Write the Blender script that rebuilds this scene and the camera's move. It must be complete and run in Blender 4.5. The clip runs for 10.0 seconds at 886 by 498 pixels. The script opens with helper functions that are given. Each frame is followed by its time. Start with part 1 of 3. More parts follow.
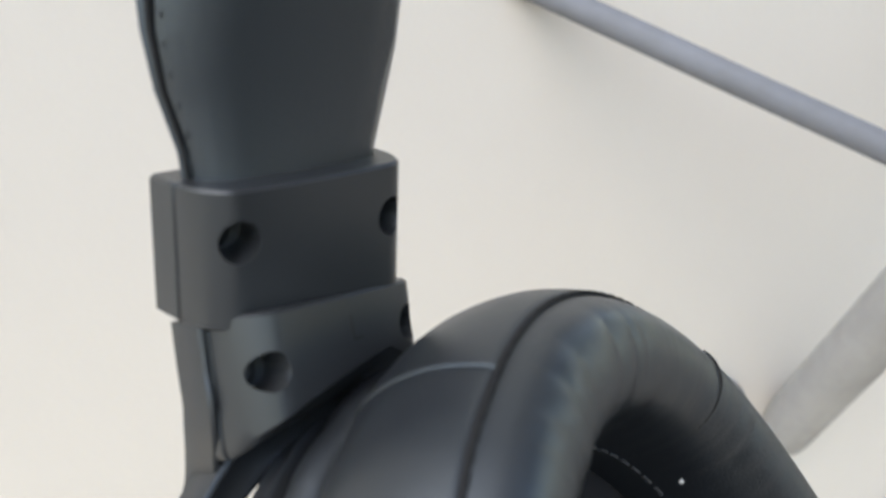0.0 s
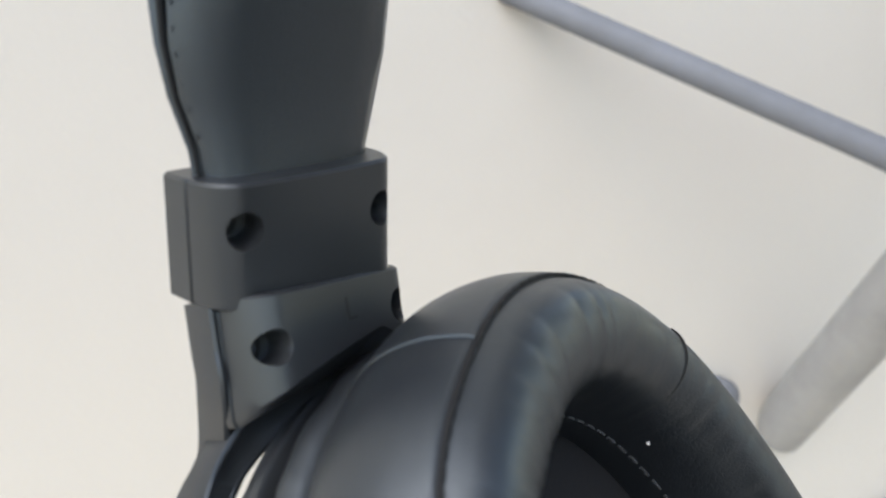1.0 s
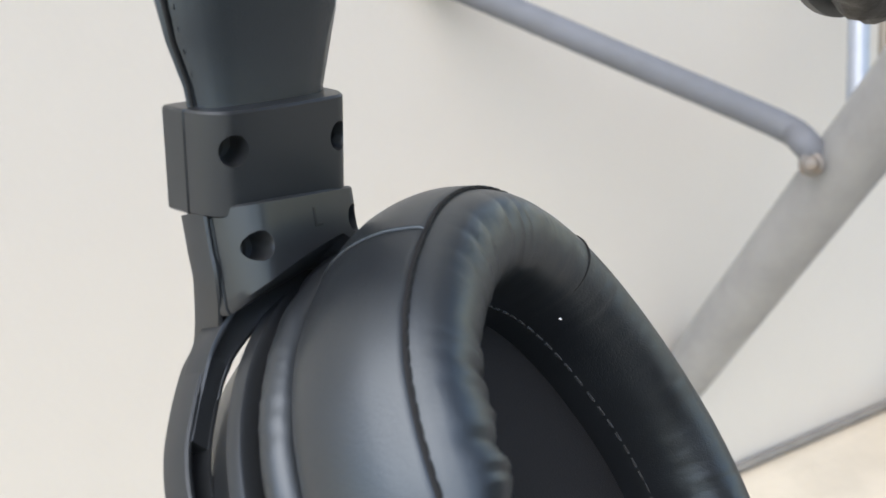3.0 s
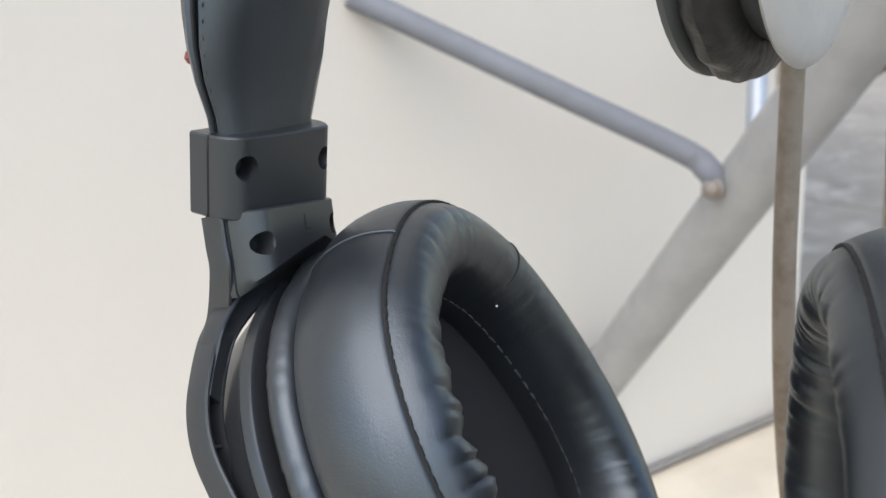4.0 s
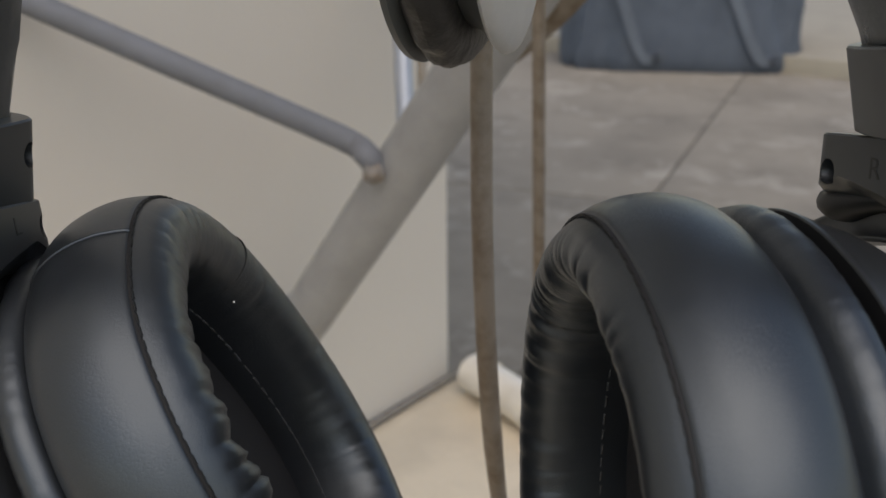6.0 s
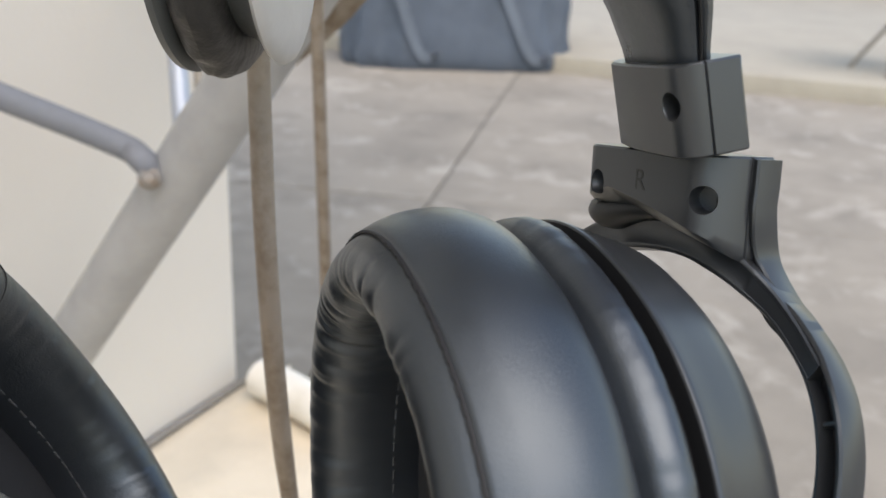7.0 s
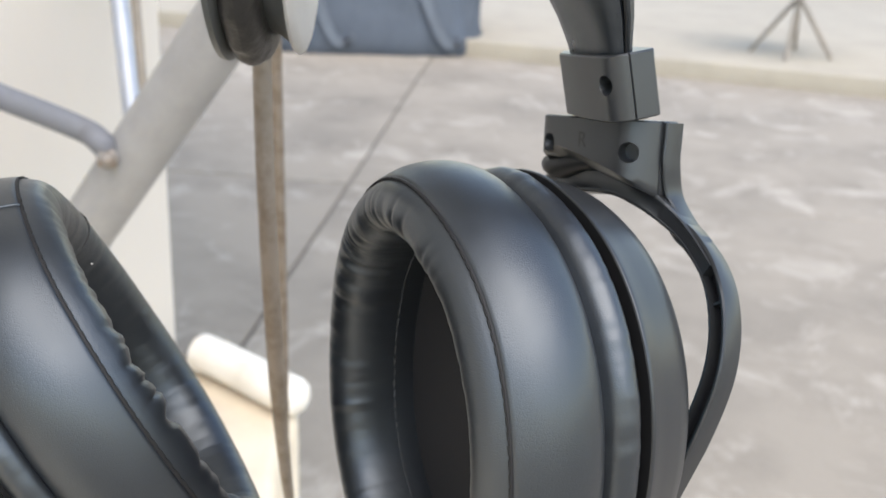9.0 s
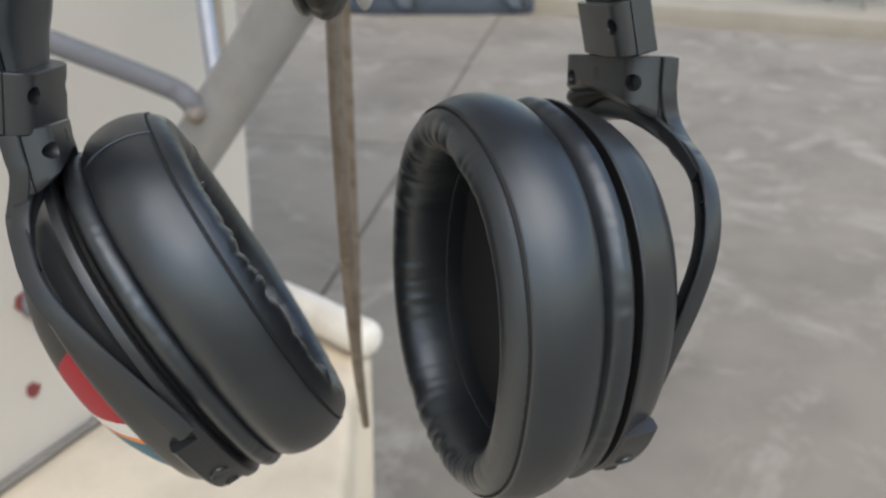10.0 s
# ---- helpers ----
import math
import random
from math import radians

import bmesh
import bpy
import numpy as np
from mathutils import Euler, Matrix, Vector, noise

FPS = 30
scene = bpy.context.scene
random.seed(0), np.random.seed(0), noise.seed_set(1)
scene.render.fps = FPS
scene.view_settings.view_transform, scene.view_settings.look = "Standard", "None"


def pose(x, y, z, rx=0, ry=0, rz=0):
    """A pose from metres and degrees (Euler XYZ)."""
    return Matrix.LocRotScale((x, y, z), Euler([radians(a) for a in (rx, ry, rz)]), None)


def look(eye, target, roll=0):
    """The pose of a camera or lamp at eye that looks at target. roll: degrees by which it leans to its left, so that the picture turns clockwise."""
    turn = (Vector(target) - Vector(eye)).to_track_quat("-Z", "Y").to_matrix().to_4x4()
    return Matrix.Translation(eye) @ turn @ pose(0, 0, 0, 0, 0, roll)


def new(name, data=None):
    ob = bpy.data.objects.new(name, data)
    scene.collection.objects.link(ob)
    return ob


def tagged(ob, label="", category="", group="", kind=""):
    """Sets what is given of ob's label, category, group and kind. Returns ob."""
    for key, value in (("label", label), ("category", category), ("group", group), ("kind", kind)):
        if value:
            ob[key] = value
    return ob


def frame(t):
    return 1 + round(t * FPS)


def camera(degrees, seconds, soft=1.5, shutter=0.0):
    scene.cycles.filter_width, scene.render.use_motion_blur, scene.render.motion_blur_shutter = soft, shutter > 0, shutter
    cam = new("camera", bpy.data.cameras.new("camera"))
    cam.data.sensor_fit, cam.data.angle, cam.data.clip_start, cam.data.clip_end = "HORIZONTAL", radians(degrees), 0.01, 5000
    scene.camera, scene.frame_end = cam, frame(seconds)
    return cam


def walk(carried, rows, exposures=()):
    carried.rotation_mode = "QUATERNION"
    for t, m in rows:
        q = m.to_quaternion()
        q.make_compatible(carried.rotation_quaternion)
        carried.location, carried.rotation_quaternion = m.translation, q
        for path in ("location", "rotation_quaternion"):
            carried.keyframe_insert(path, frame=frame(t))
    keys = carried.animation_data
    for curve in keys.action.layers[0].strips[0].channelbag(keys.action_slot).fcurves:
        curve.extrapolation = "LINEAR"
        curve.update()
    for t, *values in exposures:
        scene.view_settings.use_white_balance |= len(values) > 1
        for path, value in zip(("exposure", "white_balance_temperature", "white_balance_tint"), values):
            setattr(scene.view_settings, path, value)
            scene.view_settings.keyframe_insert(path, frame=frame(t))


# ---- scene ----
cam = camera(48.0, 10.0)
PATH = [  # seconds, eye, yaw, pitch, roll
    (0, 0.0116, 0.0024, 1.1897, 6.71, -18.27, -5.38),
    (0.5, 0.0125, -0.0017, 1.1907, 6.57, -18.06, -5.55),
    (1, 0.0141, -0.0080, 1.1905, 6.64, -17.72, -6.28),
    (1.5, 0.0139, -0.0129, 1.1897, 5.81, -18.68, -6.06),
    (2, 0.0126, -0.0205, 1.1884, 3.97, -19.44, -6.61),
    (3.5, 0.0081, -0.0489, 1.1941, -0.73, -18.84, -5.08),
    (4, 0.0038, -0.0688, 1.1999, -3.73, -18.60, -3.65),
    (4.5, -0.0019, -0.0792, 1.2012, -7.18, -18.48, -2.97),
    (5, -0.0118, -0.0901, 1.2038, -12.67, -18.19, -1.32),
    (5.5, -0.0130, -0.0734, 1.1990, -18.90, -18.75, -0.31),
    (5.8, -0.0125, -0.0671, 1.1994, -22.45, -19.38, -1.23),
    (6, -0.0113, -0.0631, 1.1996, -25.46, -19.92, -0.52),
    (6.2, -0.0131, -0.0602, 1.2002, -29.29, -20.01, 0.31),
    (7.3, -0.0086, -0.0616, 1.2032, -39.38, -19.98, 2.10),
    (7.5, -0.0118, -0.0646, 1.2053, -39.53, -20.02, 2.05),
    (8, -0.0264, -0.0705, 1.2094, -41.25, -19.81, 2.94),
    (8.5, -0.0337, -0.0800, 1.2139, -41.80, -20.76, 1.74),
    (9, -0.0530, -0.0901, 1.2106, -43.72, -20.60, 2.78),
    (9.5, -0.0626, -0.1077, 1.2098, -41.64, -22.11, 1.77),
    (10, -0.0792, -0.1290, 1.2169, -39.40, -22.96, 0.50),
]
EXPOSURES = [(0.0, 1.42, 7350, 11), (4.0, 1.40, 7350, 12), (5.0, 1.54, 7600, 12), (5.5, 1.52, 7600, 12), (5.8, 0.40, 8150, 14), (6.2, 0.36, 8150, 14),
             (7.3, 1.52, 7700, 13), (8.5, 1.46, 7750, 13), (9.0, 1.60, 7650, 13), (9.5, 1.26, 7800, 13), (10.0, 0.84, 7700, 12)]
walk(cam, [(t, pose(x, y, z, 90 + pitch, 0, yaw) @ pose(0, 0, 0, 0, 0, roll)) for t, x, y, z, yaw, pitch, roll in PATH], EXPOSURES)

# ---------------------------------------------------------------- lens focus
cam.data.dof.use_dof = True
cam.data.dof.focus_distance = 0.155
cam.data.dof.aperture_fstop = 34.0

# ---------------------------------------------------------------- daylight
world = bpy.data.worlds.new("sky")
scene.world = world
world.use_nodes = True
wn = world.node_tree
sky = wn.nodes.new("ShaderNodeTexSky")
sky.sky_type = 'NISHITA'
sky.sun_disc = False
sky.sun_elevation = radians(57.7)
sky.sun_rotation = radians(200)
sky.air_density, sky.dust_density, sky.ozone_density = 1.2, 0.6, 1.5
wn.nodes["Background"].inputs["Strength"].default_value = 0.135
wn.links.new(sky.outputs[0], wn.nodes["Background"].inputs["Color"])

sun = new("sun", bpy.data.lights.new("sun", "SUN"))
sun.data.energy = 1.35
sun.data.angle = radians(64)
sun.data.color = (0.96, 0.97, 1.0)
sun.matrix_world = look((-0.45, -1.25, 2.1), (0, 0, 0))


# ---------------------------------------------------------------- materials
def material(name, base, rough, metal=0.0, grain=0.0, grain_scale=400.0, stain=0.0, stain_scale=20.0,
             stain_colour=None, spread=0.0, crease=0.0, crease_scale=120.0, coat=0.0,
             blotch=0.0, blotch_scale=1.0, blotch_colour=(1, 1, 1), specular=0.5, wrinkle=0.0, sky_gloss_tint=(1, 1, 1)):
    """A node material: colour with stains at one scale and grain at another, and a bump of grain and creases."""
    m = bpy.data.materials.new(name)
    m.use_nodes = True
    t = m.node_tree
    b = t.nodes["Principled BSDF"]
    b.inputs["Roughness"].default_value = rough
    b.inputs["Metallic"].default_value = metal
    b.inputs["Coat Weight"].default_value = coat
    b.inputs["Coat Roughness"].default_value = 0.25
    co = t.nodes.new("ShaderNodeTexCoord")
    colour = t.nodes.new("ShaderNodeMix")
    colour.data_type = 'RGBA'
    dark = stain_colour or [c * 0.6 for c in base]
    colour.inputs[6].default_value = (*base, 1)
    colour.inputs[7].default_value = (*dark, 1)
    n1 = t.nodes.new("ShaderNodeTexNoise")
    n1.inputs["Scale"].default_value = stain_scale
    n1.inputs["Detail"].default_value = 6
    n1.inputs["Roughness"].default_value = 0.6
    r1 = t.nodes.new("ShaderNodeMapRange")
    r1.inputs[1].default_value, r1.inputs[2].default_value = 0.42, 0.72
    r1.inputs[3].default_value, r1.inputs[4].default_value = 0.0, stain
    t.links.new(co.outputs["Object"], n1.inputs["Vector"])
    t.links.new(n1.outputs["Fac"], r1.inputs[0])
    t.links.new(r1.outputs[0], colour.inputs[0])
    b.inputs["Specular IOR Level"].default_value = specular
    b.inputs["Specular Tint"].default_value = (*sky_gloss_tint, 1)
    paint = colour.outputs[2]
    if blotch:
        n4 = t.nodes.new("ShaderNodeTexNoise")
        n4.inputs["Scale"].default_value = blotch_scale
        n4.inputs["Detail"].default_value = 8
        n4.inputs["Roughness"].default_value = 0.7
        n4.inputs["Distortion"].default_value = 0.6
        r4 = t.nodes.new("ShaderNodeMapRange")
        r4.inputs[1].default_value, r4.inputs[2].default_value = 0.52, 0.66
        r4.inputs[3].default_value, r4.inputs[4].default_value = 0.0, blotch
        second = t.nodes.new("ShaderNodeMix")
        second.data_type = 'RGBA'
        second.inputs[7].default_value = (*blotch_colour, 1)
        t.links.new(co.outputs["Object"], n4.inputs["Vector"])
        t.links.new(n4.outputs["Fac"], r4.inputs[0])
        t.links.new(r4.outputs[0], second.inputs[0])
        t.links.new(paint, second.inputs[6])
        paint = second.outputs[2]
    t.links.new(paint, b.inputs["Base Color"])
    n2 = t.nodes.new("ShaderNodeTexNoise")
    n2.inputs["Scale"].default_value = grain_scale
    n2.inputs["Detail"].default_value = 3
    t.links.new(co.outputs["Object"], n2.inputs["Vector"])
    if spread:
        r2 = t.nodes.new("ShaderNodeMapRange")
        r2.inputs[1].default_value, r2.inputs[2].default_value = 0.3, 0.7
        r2.inputs[3].default_value, r2.inputs[4].default_value = max(0.02, rough - spread), rough + spread
        t.links.new(n1.outputs["Fac"], r2.inputs[0])
        t.links.new(r2.outputs[0], b.inputs["Roughness"])
    height = n2.outputs["Fac"]
    if crease:
        v = t.nodes.new("ShaderNodeTexVoronoi")
        v.feature = 'DISTANCE_TO_EDGE'
        v.inputs["Scale"].default_value = crease_scale
        n3 = t.nodes.new("ShaderNodeTexNoise")
        n3.inputs["Scale"].default_value = crease_scale * 0.7
        n3.inputs["Detail"].default_value = 4
        w = t.nodes.new("ShaderNodeMix")
        w.data_type = 'VECTOR'
        w.inputs[0].default_value = 0.5 / crease_scale
        t.links.new(co.outputs["Object"], n3.inputs["Vector"])
        t.links.new(co.outputs["Object"], w.inputs[4])
        t.links.new(n3.outputs["Color"], w.inputs[5])
        t.links.new(w.outputs[1], v.inputs["Vector"])
        r3 = t.nodes.new("ShaderNodeMapRange")
        r3.inputs[1].default_value, r3.inputs[2].default_value = 0.0, 0.12
        t.links.new(v.outputs["Distance"], r3.inputs[0])
        add = t.nodes.new("ShaderNodeMath")
        add.operation = 'MULTIPLY_ADD'
        add.inputs[1].default_value = crease
        t.links.new(r3.outputs[0], add.inputs[0])
        t.links.new(n2.outputs["Fac"], add.inputs[2])
        height = add.outputs[0]
    if grain:
        bump = t.nodes.new("ShaderNodeBump")
        bump.inputs["Strength"].default_value = grain
        bump.inputs["Distance"].default_value = 0.35 / grain_scale
        t.links.new(height, bump.inputs["Height"])
        t.links.new(bump.outputs[0], b.inputs["Normal"])
        if wrinkle:
            # short cracks in patches: edges of warped cells, where a broad noise is high
            n5 = t.nodes.new("ShaderNodeTexNoise")
            n5.inputs["Scale"].default_value = 420
            n5.inputs["Detail"].default_value = 3
            n6 = t.nodes.new("ShaderNodeTexNoise")
            n6.inputs["Scale"].default_value = 48
            w5 = t.nodes.new("ShaderNodeMix")
            w5.data_type = 'VECTOR'
            w5.inputs[0].default_value = 0.0016
            v5 = t.nodes.new("ShaderNodeTexVoronoi")
            v5.feature = 'DISTANCE_TO_EDGE'
            v5.inputs["Scale"].default_value = 1350
            t.links.new(co.outputs["Object"], n5.inputs["Vector"])
            t.links.new(co.outputs["Object"], n6.inputs["Vector"])
            t.links.new(co.outputs["Object"], w5.inputs[4])
            t.links.new(n5.outputs["Color"], w5.inputs[5])
            t.links.new(w5.outputs[1], v5.inputs["Vector"])
            r5 = t.nodes.new("ShaderNodeMapRange")
            r5.inputs[1].default_value, r5.inputs[2].default_value = 0.0, 0.14
            r5.inputs[3].default_value, r5.inputs[4].default_value = 1.0, 0.0
            t.links.new(v5.outputs["Distance"], r5.inputs[0])
            r6 = t.nodes.new("ShaderNodeMapRange")
            r6.inputs[1].default_value, r6.inputs[2].default_value = 0.54, 0.70
            t.links.new(n6.outputs["Fac"], r6.inputs[0])
            m5 = t.nodes.new("ShaderNodeMath")
            m5.operation = 'MULTIPLY'
            t.links.new(r5.outputs[0], m5.inputs[0])
            t.links.new(r6.outputs[0], m5.inputs[1])
            bump2 = t.nodes.new("ShaderNodeBump")
            bump2.invert = True
            bump2.inputs["Strength"].default_value = wrinkle
            bump2.inputs["Distance"].default_value = 0.00025
            t.links.new(m5.outputs[0], bump2.inputs["Height"])
            t.links.new(bump.outputs[0], bump2.inputs["Normal"])
            t.links.new(bump2.outputs[0], b.inputs["Normal"])
    return m


leather = material("leather", (0.0108, 0.0122, 0.0144), 0.39, grain=0.14, grain_scale=2200, stain=0.5, stain_scale=60,
                   stain_colour=(0.0150, 0.0168, 0.0195), spread=0.07, crease=0.9, crease_scale=1900, specular=1.0, coat=0.12, wrinkle=0.14, sky_gloss_tint=(0.80, 0.91, 1.0))
leather_band = material("band_leather", (0.013, 0.0155, 0.019), 0.33, grain=0.16, grain_scale=2400, stain=0.6,
                        stain_scale=90, stain_colour=(0.013, 0.015, 0.018), spread=0.07, crease=0.9, crease_scale=2000, specular=0.8, sky_gloss_tint=(0.80, 0.91, 1.0))
plastic = material("dark_plastic", (0.020, 0.0215, 0.0235), 0.34, grain=0.03, grain_scale=3000, stain=0.4,
                   stain_scale=80, stain_colour=(0.0185, 0.020, 0.022), spread=0.02, specular=0.65, sky_gloss_tint=(0.88, 0.95, 1.0))
plastic_black = material("black_plastic", (0.012, 0.013, 0.014), 0.5, grain=0.1, grain_scale=2500)
recess_shade = material("recess_shade", (0.004, 0.004, 0.005), 0.7)
thread = material("thread", (0.005, 0.0055, 0.006), 0.8, grain=0.3, grain_scale=3000)
thread_pale = material("pale_thread", (0.055, 0.058, 0.062), 0.8, grain=0.3, grain_scale=3000)
fabric = material("fabric", (0.010, 0.010, 0.012), 0.95, grain=0.6, grain_scale=2500)
art_red = material("red_print", (0.36, 0.005, 0.022), 0.5, stain=0.2, specular=0.3)
art_white = material("white_print", (0.75, 0.74, 0.72), 0.5, stain=0.2, specular=0.3)
art_teal = material("teal_print", (0.02, 0.13, 0.20), 0.5, stain=0.2, specular=0.3)
art_orange = material("orange_print", (0.8, 0.25, 0.06), 0.5, stain=0.2, specular=0.3)
plaster = material("painted_plaster", (0.585, 0.542, 0.488), 0.85, grain=0.16, grain_scale=260, stain=0.35, stain_scale=7,
                   stain_colour=(0.535, 0.492, 0.44), crease=0.15, crease_scale=30)
ledge_paint = material("ledge_paint", (0.68, 0.59, 0.46), 0.8, grain=0.35, grain_scale=200, stain=0.7, stain_scale=11,
                       stain_colour=(0.47, 0.41, 0.32))
concrete = material("worn_concrete", (0.285, 0.25, 0.204), 0.88, grain=0.4, grain_scale=60, stain=1.0, stain_scale=1.6,
                    stain_colour=(0.175, 0.154, 0.127), blotch=0.8, blotch_scale=3.2, blotch_colour=(0.41, 0.368, 0.31))
joint_dark = material("joint", (0.115, 0.105, 0.092), 0.9, grain=0.3, grain_scale=80)
joint_shadow_grey = material("grey_joint_shadow", (0.20, 0.185, 0.165), 0.9, grain=0.3, grain_scale=120, stain=0.6, stain_scale=30)
kerb_paint = material("kerb_paint", (0.35, 0.316, 0.256), 0.85, grain=0.3, grain_scale=60, stain=0.6, stain_scale=3,
                      stain_colour=(0.27, 0.243, 0.197))
alu = material("grey_painted_steel", (0.31, 0.31, 0.31), 0.5, metal=0.1, grain=0.12, grain_scale=300, stain=0.6,
               stain_scale=30, stain_colour=(0.21, 0.21, 0.21), spread=0.08)
brace_paint = material("weathered_grey_paint", (0.16, 0.168, 0.188), 0.68, grain=0.15, grain_scale=300, stain=0.6,
                       stain_scale=35, stain_colour=(0.125, 0.13, 0.138), spread=0.08, specular=0.3)
lint_white = material("lint", (0.7, 0.7, 0.7), 0.9, stain=0.2)
bright_metal = material("bright_metal", (0.36, 0.395, 0.45), 0.42, metal=0.35, grain=0.1, grain_scale=300, stain=0.4,
                        stain_scale=40)
rust = material("tarnished_metal", (0.22, 0.185, 0.15), 0.55, metal=0.35, grain=0.5, grain_scale=500, stain=0.9,
                stain_scale=120, stain_colour=(0.11, 0.075, 0.045))
light_blocker = material("light_blocker_grey", (0.24, 0.235, 0.23), 0.9, grain=0.3, grain_scale=80, stain=0.6, stain_scale=3)
bolt_metal = material("bolt_metal", (0.20, 0.19, 0.18), 0.5, metal=0.4, grain=0.3, grain_scale=500, stain=0.7,
                      stain_scale=200, stain_colour=(0.2, 0.12, 0.06))
roller_white = material("pale_plastic", (0.46, 0.45, 0.435), 0.35, stain=0.4, stain_scale=50, grain=0.1, grain_scale=700)
roller_grey = material("grey_plastic", (0.085, 0.088, 0.085), 0.45, stain=0.4, stain_scale=60, grain=0.1, grain_scale=700)
rubber = material("aged_black_pad", (0.021, 0.0198, 0.0185), 0.45, grain=0.5, grain_scale=600, stain=0.6, stain_scale=90,
                  stain_colour=(0.034, 0.031, 0.028))
pvc = material("white_pvc", (0.74, 0.71, 0.65), 0.4, grain=0.15, grain_scale=200, stain=0.6, stain_scale=22,
               stain_colour=(0.55, 0.50, 0.42))
cover_cloth = material("blue_grey_tarpaulin", (0.075, 0.095, 0.125), 0.6, grain=0.4, grain_scale=120, stain=0.7,
                       stain_scale=4, stain_colour=(0.045, 0.058, 0.08))
cover_pale = material("faded_tarpaulin", (0.12, 0.145, 0.18), 0.55, grain=0.3, grain_scale=120, stain=0.5, stain_scale=6)
speck_red = material("red_speck", (0.19, 0.035, 0.037), 0.6, stain=0.5, stain_scale=300)
table_white = material("table_white", (0.7, 0.7, 0.7), 0.5, stain=0.2, grain=0.1, grain_scale=100)
table_dark = material("table_iron", (0.27, 0.235, 0.195), 0.55, metal=0.3, stain=0.5, stain_scale=40, grain=0.2, grain_scale=200)


# ---------------------------------------------------------------- mesh helpers
def V(*a):
    return Vector(a)


def part(name, bm, mat, parent=None, label="", smooth=True):
    """Links a bmesh as one mesh object, under a thing or a part if one is given."""
    bmesh.ops.recalc_face_normals(bm, faces=bm.faces)
    me = bpy.data.meshes.new(name)
    bm.to_mesh(me)
    bm.free()
    me.materials.append(mat)
    if smooth:
        me.shade_smooth()
        me.set_sharp_from_angle(angle=radians(42))
    ob = new(name, me)
    if parent is not None:
        ob.parent = parent
        ob.matrix_parent_inverse = parent.matrix_world.inverted()
    return tagged(ob, label)


def thing(name, at, label, category, group="", kind=""):
    ob = new(name)
    ob.empty_display_size = 0.02
    ob.matrix_world = Matrix.Translation(at)
    return tagged(ob, label, category, group, kind)


def bridge(bm, rings, closed=False, caps=True):
    """Joins rings of points, each closed in itself, into a skin."""
    vs = [[bm.verts.new(p) for p in r] for r in rings]
    pairs = list(zip(vs, vs[1:])) + ([(vs[-1], vs[0])] if closed else [])
    for a, b in pairs:
        k = len(a)
        for i in range(k):
            bm.faces.new((a[i], a[(i + 1) % k], b[(i + 1) % k], b[i]))
    if caps and not closed:
        bm.faces.new(vs[0])
        bm.faces.new(vs[-1])
    return vs


def glide(points, steps):
    """A smooth way through the points (Catmull-Rom)."""
    p = [Vector(q) for q in points]
    p = [p[0] * 2 - p[1]] + p + [p[-1] * 2 - p[-2]]
    out = []
    for i in range(1, len(p) - 2):
        for k in range(steps):
            t = k / steps
            a, b, c, d = p[i - 1], p[i], p[i + 1], p[i + 2]
            out.append(0.5 * (2 * b + (c - a) * t + (2 * a - 5 * b + 4 * c - d) * t * t + (3 * b - a - 3 * c + d) * t ** 3))
    return out + [p[-2]]


def along(path, side, outline, taper=None):
    """Rings of an outline (pairs: across, out) carried along a path. side: for each point, the way across."""
    rings = []
    for i, q in enumerate(path):
        t = (path[min(i + 1, len(path) - 1)] - path[max(i - 1, 0)]).normalized()
        s = Vector(side(i) if callable(side) else side)
        s = (s - t * s.dot(t)).normalized()
        o = t.cross(s)
        k = taper(i / (len(path) - 1)) if taper else 1.0
        kx, ky = k if isinstance(k, tuple) else (k, k)
        rings.append([q + s * x * kx + o * y * ky for x, y in outline])
    return rings


def circle(r, k=24):
    return [(r * math.cos(2 * math.pi * i / k), r * math.sin(2 * math.pi * i / k)) for i in range(k)]


def tube(bm, path, r, k=24, taper=None):
    path = [Vector(p) for p in path]
    d = path[-1] - path[0]
    side = V(0, 0, 1) if abs(d.normalized().z) < 0.8 else V(1, 0, 0)
    bridge(bm, along(path, side, circle(r, k), taper))


def box(bm, m, sx, sy, sz, bevel=0.0, segments=3):
    made = bmesh.ops.create_cube(bm, size=1.0, matrix=m @ Matrix.Diagonal((sx, sy, sz, 1)))
    if bevel:
        edges = list({e for v in made["verts"] for e in v.link_edges})
        bmesh.ops.bevel(bm, geom=edges, offset=bevel, segments=segments, affect='EDGES', profile=0.5)


def lathe(bm, m, profile, k=48, wobble=None):
    """Turns a profile of (radius, height) round the z axis of m."""
    rings = []
    for r, z in profile:
        ring = []
        for i in range(k):
            a = 2 * math.pi * i / k
            rr = r + (wobble(a, r, z) if wobble else 0.0)
            ring.append(m @ V(rr * math.cos(a), rr * math.sin(a), z))
        rings.append(ring)
    bridge(bm, rings)


def axes(origin, x, y, z):
    m = Matrix((x, y, z)).transposed().to_4x4()
    m.translation = origin
    return m


def smooth_noise(x, y, z=0.0):
    return noise.noise(V(x, y, z))


# ---------------------------------------------------------------- the setting
CORNER = V(0.3618, 0.7061, 0.7605)
ALONG = V(-0.8956, -0.4449, 0)      # the wall's run, away from its free end
INTO = V(-0.4449, 0.8956, 0)        # through the wall, away from the headphones
UP = V(0, 0, 1)
LEDGE = 0.7605

bm = bmesh.new()
bmesh.ops.create_grid(bm, x_segments=2, y_segments=2, size=150, matrix=Matrix.Translation((0, 0, -0.009)))
ground = tagged(part("ground", bm, joint_dark, smooth=False), "dark bedding below the worn concrete terrace floor", "ground", kind="structure")

bm = bmesh.new()
